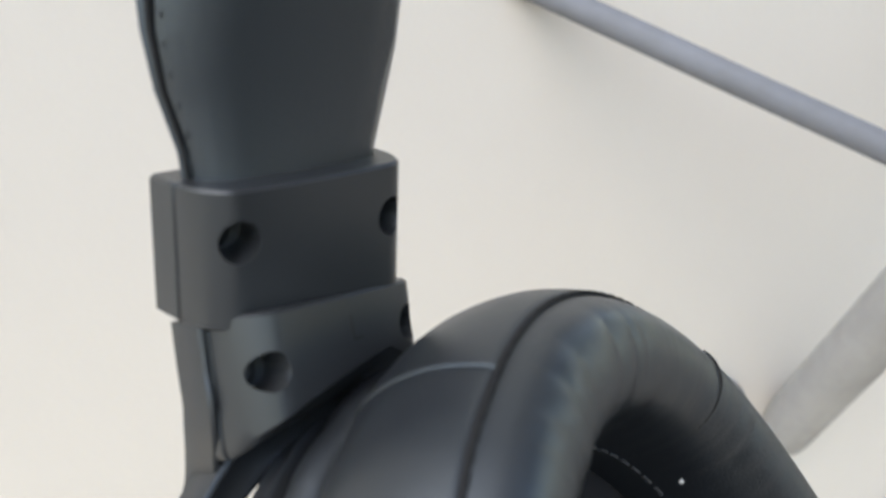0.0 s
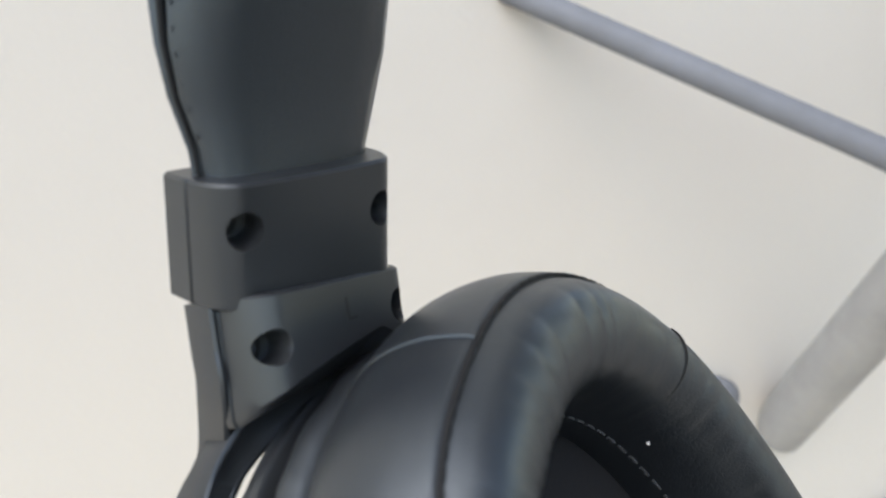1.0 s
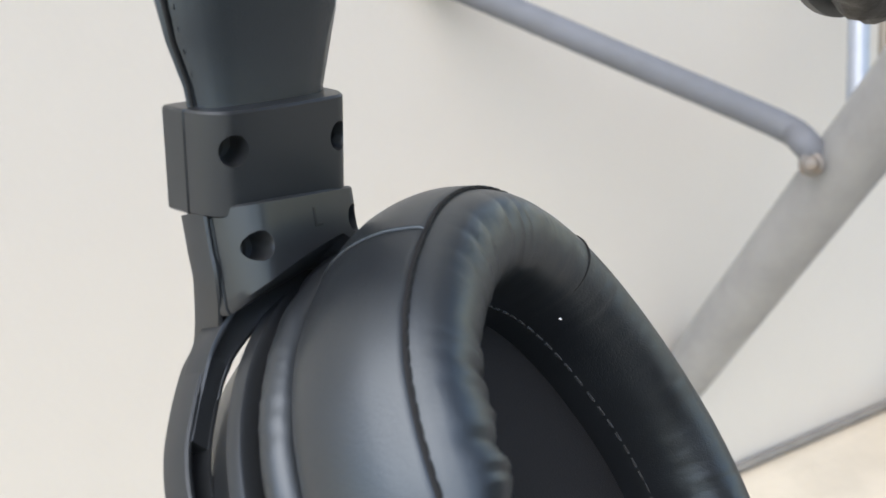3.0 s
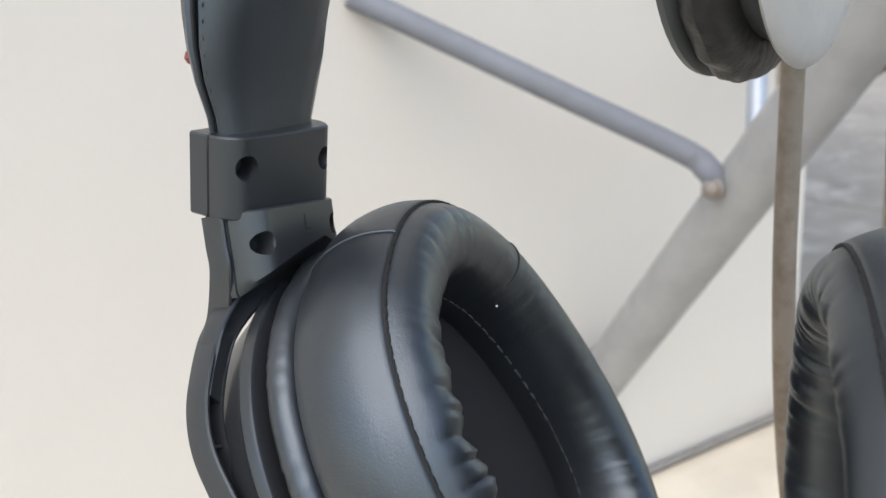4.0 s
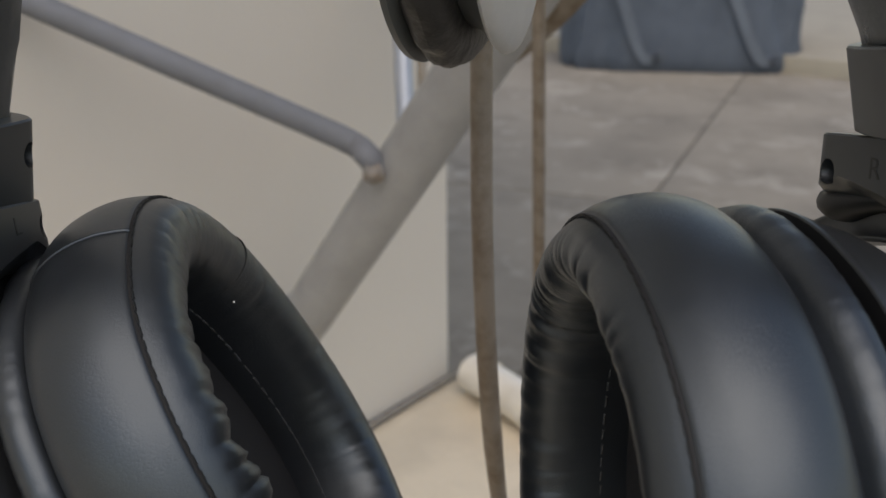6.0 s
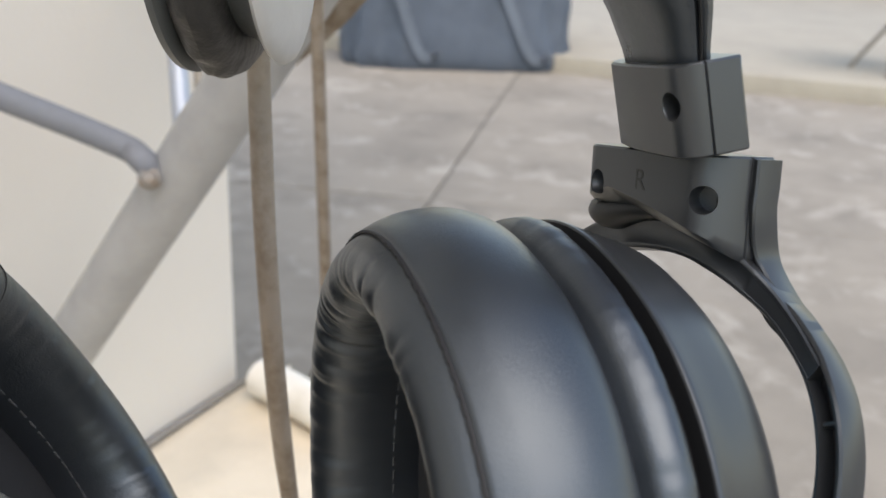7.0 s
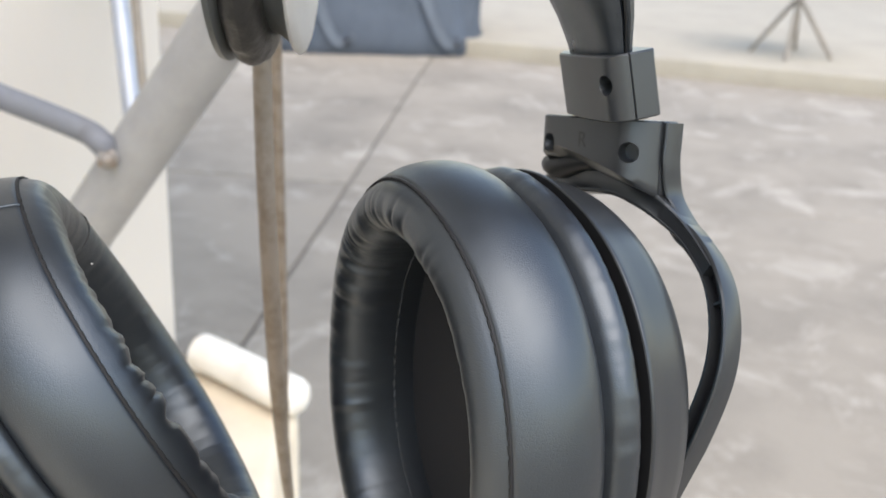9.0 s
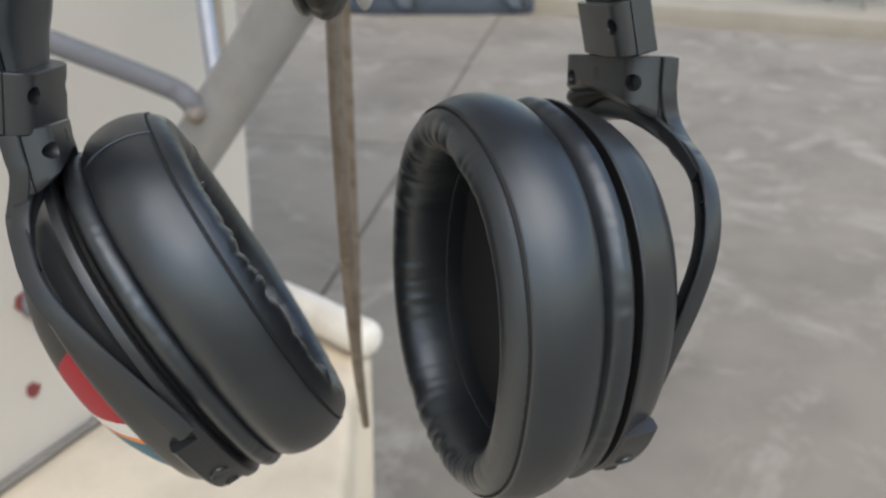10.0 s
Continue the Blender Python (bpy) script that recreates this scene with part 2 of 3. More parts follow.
wall_m = axes(CORNER + ALONG * 2.6 + INTO * 0.11 + V(0, 0, 0.75), ALONG, -INTO, UP)
box(bm, wall_m, 5.2, 0.22, 3.0, 0.006, 2)
wall = tagged(part("wall_north", bm, plaster), "cream painted plaster wall with a free end", "wall", kind="structure")

# the raised ledge in front of the wall, with its rounded outer edge
bm = bmesh.new()
edge = glide([(0.42, 0.72, 0), (0.416, 0.61, 0), (0.390, 0.547, 0), (0.337, 0.499, 0), (0.302, 0.450, 0), (0.252, 0.387, 0),
              (0.14, 0.24, 0), (-0.04, 0.02, 0), (-0.35, -0.32, 0), (-1.2, -1.1, 0)], 8)
back = [CORNER + ALONG * s + V(0, 0, -LEDGE) for s in (4.0, 0.0)]
loop = edge + [V(-3.2, -1.1, 0)] + back
rings = []
for inset, z in ((0.0, 0.0), (0.0, LEDGE - 0.012), (0.003, LEDGE - 0.004), (0.009, LEDGE)):
    ring = []
    for i, p in enumerate(loop):
        t = (loop[(i + 1) % len(loop)] - loop[i - 1]).normalized()
        s = V(t.y, -t.x, 0)
        ring.append(p - s * -inset + V(0, 0, z))
    rings.append(ring)
bridge(bm, rings)
ledge = tagged(part("ledge", bm, ledge_paint), "low beige painted masonry ledge at the foot of the wall", "ledge", kind="structure")

bm = bmesh.new()
tube(bm, [CORNER + ALONG * s - INTO * 0.004 + V(0, 0, 0.002) for s in (-0.015, 0.3, 0.8, 2.0, 4.0)], 0.0036, 10)
seam = tagged(part("base_joint_shadow", bm, joint_shadow_grey), "thin grey line painting the joint shadow along the wall foot", "joint", kind="structure")

# specks on the wall
for sx, sz, r in ((0.2927, 0.8925, 0.0075), (0.2974, 0.8205, 0.0065)):
    bm = bmesh.new()
    c = CORNER + ALONG * sx - INTO * 0.0012
    m = axes(V(c.x, c.y, sz), ALONG, UP, -INTO)
    lathe(bm, m, [(r * 0.4, -0.001), (r, -0.0005), (r * 0.9, 0.0008), (r * 0.3, 0.0014)], 18,
          lambda a, q, z: q * 0.35 * smooth_noise(2 * math.cos(a) + sx * 50, 2 * math.sin(a)))
    part("paint_speck", bm, speck_red, wall, "dark red speck of paint")

# unseen slab added over the wall to hold back sky light from above
bm = bmesh.new()
box(bm, Matrix.Translation((-0.9, 2.30, 2.72)), 4.6, 3.9, 0.22, 0.01, 2)
tagged(part("ceiling", bm, light_blocker), "unseen grey slab added above to block overhead sky light", "ceiling", kind="structure")

# far kerb, paving and wall
bm = bmesh.new()
box(bm, Matrix.Translation((5.62, 3.88, 0.03)) @ Matrix.Rotation(math.atan2(0.489, 0.872), 4, 'Z') @ Matrix.Translation((3.4, -1.0, 0)), 6.8, 24, 0.18, 0.015, 2)
tagged(part("kerb", bm, kerb_paint), "low sunlit beige kerb and paving beyond the floor", "kerb", kind="structure")
bm = bmesh.new()
box(bm, Matrix.Translation((5.62, 3.88, 0.5)) @ Matrix.Rotation(math.atan2(0.489, 0.872), 4, 'Z') @ Matrix.Translation((7.2, -1.0, 0)), 0.3, 26, 1.0, 0.01, 1)
tagged(part("wall_far", bm, kerb_paint), "distant beige plastered boundary wall", "wall", kind="structure")

def square_to(v, up):
    return (v - up * v.dot(up)).normalized()


# ---------------------------------------------------------------- wall bracket of grey tubes
BOLT = V(0.19013, 0.45020, 1.05094)
STRUT = V(0.21274, -0.60013, 0.77109).normalized()
BRACE_END, BRACE_LOW = V(-0.00119, 0.52584, 1.15817), V(0.17692, 0.46964, 1.06532)
STRUT_MID = V(0.20830, 0.45210, 1.04510)
strut_foot = STRUT_MID - STRUT * 0.2517
strut_top = STRUT_MID + STRUT * 0.2839
off = STRUT_MID - BOLT
bracket = thing("wall_bracket", strut_foot, "grey painted steel tube bracket bolted to the cream wall", "wall bracket")
bm = bmesh.new()
tube(bm, [strut_foot, STRUT_MID, strut_top], 0.0178, 32)
strut = part("strut", bm, alu, bracket, "thick diagonal grey tube")
bm = bmesh.new()
tube(bm, glide([BOLT + V(0.003, 0.001, -0.004), BOLT + V(-0.004, 0.001, 0.007), BRACE_LOW, BRACE_LOW.lerp(BRACE_END, 0.4), BRACE_END], 8), 0.0073, 20)
brace = part("brace", bm, brace_paint, bracket, "thin grey tube, bent where it meets the bolt")
bm = bmesh.new()
view = V(-0.42, -0.86, 0.28).normalized()
m = (view).to_track_quat("Z", "Y").to_matrix().to_4x4()
m.translation = BOLT + view * 0.007 + V(0.0, 0, -0.0045)
lathe(bm, m, [(0.0062, -0.004), (0.0062, 0.002), (0.0052, 0.0026), (0.0040, 0.0026), (0.0040, 0.0050), (0.0032, 0.0062), (0.001, 0.0066)], 24)
part("bolt", bm, bolt_metal, bracket, "weathered round bolt head")
bm = bmesh.new()
RAIL_A, RAIL_B = V(-0.014, -0.020, 1.2685), V(0.342, 0.499, 1.2685)
tube(bm, [RAIL_A, (RAIL_A + RAIL_B) / 2, RAIL_B], 0.009, 20)
part("rail", bm, alu, bracket, "horizontal grey hanging rail")
bm = bmesh.new()
tube(bm, [strut_top + V(0.004, -0.004, 0.0), V(0.2164, 0.3159, 1.2655)], 0.009, 16)
part("crossbar", bm, alu, bracket)

for p, q, r, mat, label in ((V(0.2358, 0.5082, 1.04), V(0.2916, 0.6497, 1.24), 0.0062, bright_metal, "shiny upright tube"),
                            (V(0.2905, 0.6029, 1.04), V(0.3183, 0.6695, 1.24), 0.0034, table_dark, "slim dark upright rod")):
    bm = bmesh.new()
    tube(bm, [p, p.lerp(q, 0.5), q], r, 18)
    part("stay", bm, mat, bracket, label)
# rounded grey cap on the wall beside the strut's foot
bm = bmesh.new()
cap_at = CORNER + ALONG * 0.283 - INTO * 0.001
lathe(bm, axes(V(cap_at.x, cap_at.y, 0.890), ALONG, UP, -INTO), [(0.013, -0.002), (0.0135, 0.006), (0.0125, 0.010), (0.009, 0.0135), (0.003, 0.015)], 32)
part("end_cap", bm, brace_paint, bracket, "rounded grey plastic end cap")

# brown curved gusset under the strut
side = square_to(V(0.94, -0.33, 0), STRUT)
face = STRUT.cross(side)
bm = bmesh.new()
inner, outer = [], []
for i in range(25):
    u = i / 24
    p = BOLT + off + STRUT * (0.095 + 0.15 * u)
    inner.append(p + side * 0.010)
    outer.append(p + side * (0.0160 + 0.015 * math.sin(math.pi * min(1.0, u * 1.15)) ** 0.9))
loop = inner + outer[::-1]
bridge(bm, [[q + face * z for q in loop] for z in (-0.004, -0.0036, 0.0036, 0.004)])
part("gusset", bm, rust, bracket, "brown rusted curved gusset plate")

# white pipe lying on the ledge
bm = bmesh.new()
pipe_path = glide([(0.368, 0.672, LEDGE + 0.018), (0.375, 0.634, LEDGE + 0.018), (0.381, 0.588, LEDGE + 0.018), (0.386, 0.550, LEDGE + 0.018)], 6)
rings = along(pipe_path, UP, circle(0.0180, 24))
tip, t = pipe_path[-1], (pipe_path[-1] - pipe_path[-2]).normalized()
for k in (0.92, 0.72, 0.4):
    rings.append([tip + t * 0.013 * math.sqrt(1 - k * k) + (q - tip) * k for q in rings[len(pipe_path) - 1]])
bridge(bm, rings)
pipe = tagged(part("pipe", bm, pvc), "short white plastic pipe with a rounded end on the ledge", "pipe")

# ---------------------------------------------------------------- the headphones


def cup_axes(yaw, tilt, turn):
    yaw, tilt, turn = radians(yaw), radians(tilt), radians(turn)
    n = V(math.cos(yaw) * math.cos(tilt), math.sin(yaw) * math.cos(tilt), math.sin(tilt))
    e1 = UP.cross(n).normalized()
    e2 = n.cross(e1)
    return e1 * math.cos(turn) + e2 * math.sin(turn), e2 * math.cos(turn) - e1 * math.sin(turn), n


def oval_at(delta, z, a, half):
    c, s = math.cos(a), math.sin(a)
    p = 2 / 2.25
    A, B = half
    return V((A - delta) * math.copysign(abs(c) ** p, c), (B - delta) * math.copysign(abs(s) ** p, s), z)


def oval_skin(m, half, profile, k=144, crumple=None):
    rings = []
    for i, (dl, z) in enumerate(profile):
        ring = []
        for j in range(k):
            a = 2 * math.pi * j / k
            dd, dz = crumple(i / (len(profile) - 1), a, dl, z) if crumple else (0, 0)
            ring.append(m @ oval_at((dl + dd) * 1e-3, (z + dz) * 1e-3, a, half))
        rings.append(ring)
    return rings


def finer(profile, steps=3):
    return [(p.x, p.y) for p in glide([(x, y, 0) for x, y in profile], steps)]


PAD = finer([(3.2, -16.4), (0.9, -15.7), (-0.9, -13.6), (-1.9, -10.5), (-2.1, -7.4), (-1.7, -4.4), (-0.8, -1.9), (-0.1, -0.45)], 3) + \
    [(0.25, -0.25), (0.5, -0.15), (0.75, 0.15)] + \
    finer([(1.0, 0.65), (2.3, 2.2), (4.3, 3.3), (6.6, 3.4), (8.7, 2.3), (10.3, 0.2), (11.2, -2.6), (11.6, -6), (11.7, -10), (11.4, -14)], 3)
ROLL = {}
ROLL["left"] = finer([(3.2, -15.7), (1.6, -16.0), (0.3, -16.8), (-0.3, -18.3), (0.1, -19.8), (1.5, -20.9), (3.6, -21.3)], 4)
ROLL["right"] = finer([(3.6, -16.0), (2.4, -17.0), (1.0, -18.1), (0.3, -19.7), (0.4, -21.2), (1.2, -22.3), (3.2, -22.9)], 4)


def ear_cup(side, origin, ex, folds, seed, half, scallop, gather, opening):
    """One cup of the headphones: pad, seam, roll, housing and printed plate."""
    e1, e2, n = ex
    m = axes(origin, e1, e2, n * THICK)

    def oval(delta, z, a):
        return oval_at(delta, z, a, half)

    def crumple(v, a, dl, z):
        inner = max(0.0, min(1.0, (dl - 2.0) / 7.0)) * max(0.06, min(1.0, (z + 8.5) / 8.0))
        f = folds(a)
        q = smooth_noise(5.0 * math.cos(a) * (1 + f), 5.0 * math.sin(a) * (1 + f), seed)
        q2 = smooth_noise(16 * math.cos(a), 16 * math.sin(a), seed + v * 3)
        q3 = smooth_noise(34 * math.cos(a), 34 * math.sin(a), seed + v * 6)
        soft = 0.25 * smooth_noise(2 * math.cos(a), 2 * math.sin(a), seed + 5 + v)
        q4 = smooth_noise(66 * math.cos(a), 66 * math.sin(a), seed + v * 7) * (0.35 + f)
        wave = math.sin(11 * a + 5 * smooth_noise(3 * math.cos(a), 3 * math.sin(a), seed + 2))
        pleat = abs(math.sin(24 * a + 6 * smooth_noise(4 * math.cos(a), 4 * math.sin(a), seed + 8))) ** 0.6 - 0.6
        top = max(0.0, min(1.0, (z + 6) / 6.0))
        face = max(0.0, min(1.0, (dl - 1.5) / 4.0)) * max(0.12, min(1.0, (10.6 - dl) / 2.2))
        sc, ga = scallop(a) * (0.35 + 0.65 * q), gather(a)
        tall = opening * max(0.0, math.sin(a)) ** 2 * max(0.0, min(1.0, (dl - 4.0) / 6.0))
        return (tall + inner * (f * (0.9 * q + 0.9 * q2 + 0.12 * q3) + 0.04 * q4 + sc * wave * 0.95) + soft * (v > 0.08),
                inner * (f * (0.8 * q2 + 0.4 * q3 + 0.9 * q) + 0.12 * q4 + top * sc * wave * 1.2) + 0.7 * face * ga * pleat + 0.3 * soft)

    cup = new("ear_cup")
    cup.matrix_world = m
    cup.parent = headphones
    cup.matrix_parent_inverse = headphones.matrix_world.inverted()
    cup["label"] = side + " ear cup with a puffy black leatherette pad"
    bm = bmesh.new()
    bridge(bm, oval_skin(m, half, PAD, 480, crumple), caps=False)
    part("ear_pad", bm, leather, cup, "black leatherette pad, creased round its opening")

    def stitches(name, dl, z, count, mat, lift, length):
        b2 = bmesh.new()
        for i in range(count):
            a = 2 * math.pi * (i + 0.5) / count
            d1 = crumple(0.55, a, dl, z)
            p, q = (m @ oval((dl + d1[0]) * 1e-3, (z + d1[1] + lift) * 1e-3, a + s * length / count * math.pi) for s in (-1, 1))
            x = (q - p).normalized()
            w = x.cross(n).normalized()
            box(b2, axes((p + q) / 2, x, w, x.cross(w)), (q - p).length, 0.00034, 0.00034)
        part(name, b2, mat, cup, "", smooth=False)

    bm = bmesh.new()
    ring = []
    for i in range(160):
        a = 2 * math.pi * i / 160
        d1 = crumple(0.55, a, 0.5, -0.1)
        ring.append(m @ oval((0.45 + d1[0]) * 1e-3, (-0.08 + d1[1]) * 1e-3, a))
    ring.append(ring[0].copy())
    bridge(bm, along(ring, n, circle(0.00034, 6)), caps=False)
    part("seam_groove_shade", bm, recess_shade, cup, "dark line painting the shade in the seam groove")
    stitches("seam_stitching", 0.42, -0.02, 120, thread, 0.15, 0.66)
    stitches("inner_stitching", 11.78, -8.4, 84, thread_pale, 0.0, 0.62)
    bm = bmesh.new()
    bridge(bm, oval_skin(m, half, [(10.8, -12.6), (14, -12.9), (20, -13.0), (30, -13.0)], 96), caps=True)
    part("driver_cloth", bm, fabric, cup, "black cloth over the driver")
    # panel seams across the side and the face of the pad
    seams = (("panel_seam", 1.54, 2, 23, 0.00030, leather), ("face_seam", 0.47, 28, 42, 0.00022, thread)) if side == "left" else ()
    for name, a, lo, hi, r, mat in seams:
        bm = bmesh.new()
        pts = []
        for dl, z in PAD[lo:hi]:
            dd, dz = crumple(0.5, a, dl, z)
            pts.append(m @ oval((dl + dd * 0.6 - 0.05) * 1e-3, (z + dz * 0.6 + 0.05) * 1e-3, a))
        tube(bm, pts, r, 8)
        part(name, bm, mat, cup)

    def puff(v, a, dl, z):
        return (0.16 * smooth_noise(11 * math.cos(a), 11 * math.sin(a), seed + 9) * (abs(z + 19) < 2.6)
                + 0.12 * smooth_noise(26 * math.cos(a), 30 * math.sin(a), seed + 4 + v * 2)
                + 0.30 * abs(math.sin(60 * a + 7 * smooth_noise(4 * math.cos(a), 4 * math.sin(a), seed + 1))) * (0.4 + 0.6 * smooth_noise(6 * math.cos(a), 6 * math.sin(a), seed)), 0.0)

    bm = bmesh.new()
    bridge(bm, oval_skin(m, half, ROLL[side], 300, puff), caps=False)
    part("pad_roll", bm, leather, cup, "thin gathered leatherette roll behind the pad")
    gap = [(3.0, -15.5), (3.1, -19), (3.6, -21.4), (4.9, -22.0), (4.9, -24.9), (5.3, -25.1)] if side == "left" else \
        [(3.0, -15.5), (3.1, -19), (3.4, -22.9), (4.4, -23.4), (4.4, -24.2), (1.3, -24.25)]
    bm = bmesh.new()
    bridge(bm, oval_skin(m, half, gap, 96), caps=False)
    part("gap_shade_ring", bm, recess_shade, cup, "black ring painting the shade in the gap behind the pad")
    bm = bmesh.new()
    lip = [(5.2, -22.8), (0.8, -22.8), (0.45, -23.0), (0.3, -23.5), (0.3, -24.6)] if side == "left" else [(1.3, -24.2), (1.05, -24.35), (1.0, -24.6)]
    slope = [(0.3, -24.9), (1.2, -25.3), (2.2, -27.0), (3.6, -30.2), (4.9, -32.9), (5.6, -34.4), (6.4, -35.2), (7.4, -35.6), (12, -35.9)] if side == "left" else \
        [(1.15, -25.0), (1.7, -26.0), (2.9, -28.4), (4.1, -31.4), (5.4, -33.7), (6.4, -34.7), (7.4, -35.4), (8.6, -35.7), (12, -35.9)]
    bridge(bm, oval_skin(m, half, lip + slope, 128), caps=False)
    part("housing", bm, plastic, cup, "dark grey plastic housing")
    # printed plate: a shallow dome in coloured fields
    turned = 0.0 if side == "left" else math.pi

    def dome(r, a):
        a = a + turned
        return m @ V(0.0322 * r * math.cos(a), 0.0387 * r * math.sin(a), -0.0354 - 0.0102 * (1 - r ** 2.6))

    for name, a0, a1, r0, r1, mat, label in (
            ("printed_field", 2.42, 2.99, 0.45, 1.0, art_red, "crimson printed field"),
            ("printed_field", 2.99, 3.14, 0.45, 1.0, art_white, "white printed field"),
            ("printed_field", 3.14, 3.20, 0.45, 1.0, art_orange, "orange printed sliver"),
            ("printed_field", 3.20, 4.50, 0.45, 1.0, art_teal, "deep teal printed field"),
            ("printed_field", 4.50, 8.7032, 0.45, 1.0, plastic_black, "black printed field"),
            ("printed_field", 0.0, 6.2832, 0.0, 0.45, art_white, "white printed centre")):
        bm = bmesh.new()
        na = max(6, int((a1 - a0) * 16))
        grid = [[bm.verts.new(dome(r0 + (r1 - r0) * i / 8, a0 + (a1 - a0) * j / na)) for j in range(na + 1)] for i in range(9)]
        for i in range(8):
            for j in range(na):
                bm.faces.new((grid[i][j], grid[i][j + 1], grid[i + 1][j + 1], grid[i + 1][j]))
        bmesh.ops.remove_doubles(bm, verts=bm.verts, dist=1e-6)
        bmesh.ops.solidify(bm, geom=list(bm.faces), thickness=0.0006)
        part(name, bm, mat, cup, label)
    return cup


def cut(ob, cutters):
    """Cuts bmeshes out of a mesh object."""
    tools = []
    for bm in cutters:
        bmesh.ops.recalc_face_normals(bm, faces=bm.faces)
        me = bpy.data.meshes.new("cutter")
        bm.to_mesh(me)
        bm.free()
        tool = bpy.data.objects.new("cutter", me)
        scene.collection.objects.link(tool)
        tools.append(tool)
        mod = ob.modifiers.new("cut", 'BOOLEAN')
        mod.object, mod.operation, mod.solver = tool, 'DIFFERENCE', 'EXACT'
    graph = bpy.context.evaluated_depsgraph_get()
    graph.update()
    made = bpy.data.meshes.new_from_object(ob.evaluated_get(graph))
    ob.modifiers.clear()
    ob.data = made
    made.shade_smooth()
    made.set_sharp_from_angle(angle=radians(38))
    for tool in tools:
        bpy.data.objects.remove(tool)


def d_outline(half, deep, flat, k=7):
    """A D-shaped outline: outer face at 0, flat sides, large rounded corners and a gently bowed inner face."""
    pts = [(-half + 0.0004, 0.0), (-half, 0.0004), (-half, flat - 0.0002), (-half + 0.0004, flat), (-half + 0.0001, flat + 0.0002)]
    run = half * 0.30
    for i in range(1, k + 1):
        a = math.pi / 2 * i / k
        pts.append((-half + 0.0001 + run * (1 - math.cos(a)), flat + 0.0002 + (deep - flat - 0.0002) * math.sin(a)))
    x0 = pts[-1][0]
    for i in range(1, 8):
        u = i / 8
        pts.append((x0 * (1 - u), deep + 0.0005 * (1 - (1 - u) ** 2)))
    pts.append((0.0, deep + 0.0005))
    return pts + [(-x, y) for x, y in reversed(pts[:-1])]


def sleeve(name, parent, top, w, n, down, levels, label, holes=()):
    """A sleeve of the arm: D outlines at several levels below the top. levels: metres down, half width, depth, side, shift out."""
    bm = bmesh.new()
    rings = []
    dense = []
    for a, b in zip(levels, levels[1:]):
        k = 4 if b[0] - a[0] > 0.002 else 1
        dense += [tuple(u + (v - u) * i / k for u, v in zip(a, b)) for i in range(k)]
    for s, half, deep, flat, shift, front, rear in dense + [levels[-1]]:
        o = top + down * s + n * shift
        rings.append([o + w * x + n * y + down * (front * (1 - 0.32 * max(0.0, y - flat) / (deep - flat)) * max(0.0, (0.45 - x / half) / 1.45) ** 1.35 + rear * max(0.0, (x / half - 0.45) / 0.55)) for x, y in d_outline(half, deep, flat)])
    vs = bridge(bm, rings, caps=False)
    for ring in (vs[0], vs[-1]):
        hub = bm.verts.new(sum((v.co for v in ring), V(0, 0, 0)) / len(ring))
        for i in range(len(ring)):
            bm.faces.new((ring[i], ring[(i + 1) % len(ring)], hub))
    ob = part(name, bm, plastic, parent, label)
    cutters = []
    for x, s, deep, lean in holes:
        c = bmesh.new()
        way = (n + w * lean).normalized()
        mm = way.to_track_quat("Z", "Y").to_matrix().to_4x4()
        mm.translation = top + w * x + down * s + n * deep
        lathe(c, mm, [(0.0018, -0.0044), (0.0018, -0.0002), (0.0020, 0.0003), (0.0020, 0.006)], 28)
        cutters.append(c)
    if cutters:
        cut(ob, cutters)
    for x, s, deep, lean in holes:
        c = bmesh.new()
        way = (n + w * lean).normalized()
        mm = way.to_track_quat("Z", "Y").to_matrix().to_4x4()
        mm.translation = top + w * x + down * s + n * (deep - 0.0043)
        lathe(c, mm, [(0.0016, -0.0002), (0.0016, 0.0004), (0.0009, 0.0006), (0.0003, 0.0002)], 20)
        part("screw", c, plastic_black, ob, "small black screw in its hole")
    return ob


def letter(text, size, place, w, up, out, parent):
    cu = bpy.data.curves.new("letter", 'FONT')
    cu.body, cu.size, cu.extrude, cu.align_x, cu.align_y = text, size, 0.00006, 'CENTER', 'CENTER'
    tmp = bpy.data.objects.new("letter", cu)
    scene.collection.objects.link(tmp)
    me = bpy.data.meshes.new_from_object(tmp.evaluated_get(bpy.context.evaluated_depsgraph_get()))
    bpy.data.objects.remove(tmp)
    me.materials.clear()
    me.materials.append(plastic_black)
    ob = new("side_letter", me)
    ob.matrix_world = axes(place, w, up, out)
    ob.parent = parent
    ob.matrix_parent_inverse = parent.matrix_world.inverted()
    ob["label"] = "engraved letter " + text


headphones = thing("headphones", V(0.042, 0.075, 1.0895), "black over-ear headphones with padded leatherette cups, hanging open", "headphones")

CUP_L, CUP_R = V(0.02885, 0.07979, 1.11303), V(0.05837, 0.03379, 1.11208)
THICK = 1.09
HALF_L, HALF_R = (0.0387, 0.0469), (0.0410, 0.0475)
cup_l = ear_cup("left", CUP_L, cup_axes(-20.37, 26.71, 13.70),
                lambda a: 0.14 + 1.05 * max(0.0, -math.cos(a + 0.15)) ** 1.3, 3.1, HALF_L,
                lambda a: 1.05 * max(0.0, -math.cos(a - 0.15)) ** 2 + 0.08 * max(0.0, math.cos(a + 0.5)) ** 4, lambda a: 1.2 * max(0.0, math.cos(a - 2.55)) ** 6 + 0.6 * max(0.0, math.cos(a - 1.25)) ** 12, 2.8)
cup_r = ear_cup("right", CUP_R, cup_axes(161.41, -0.78, -10.21),
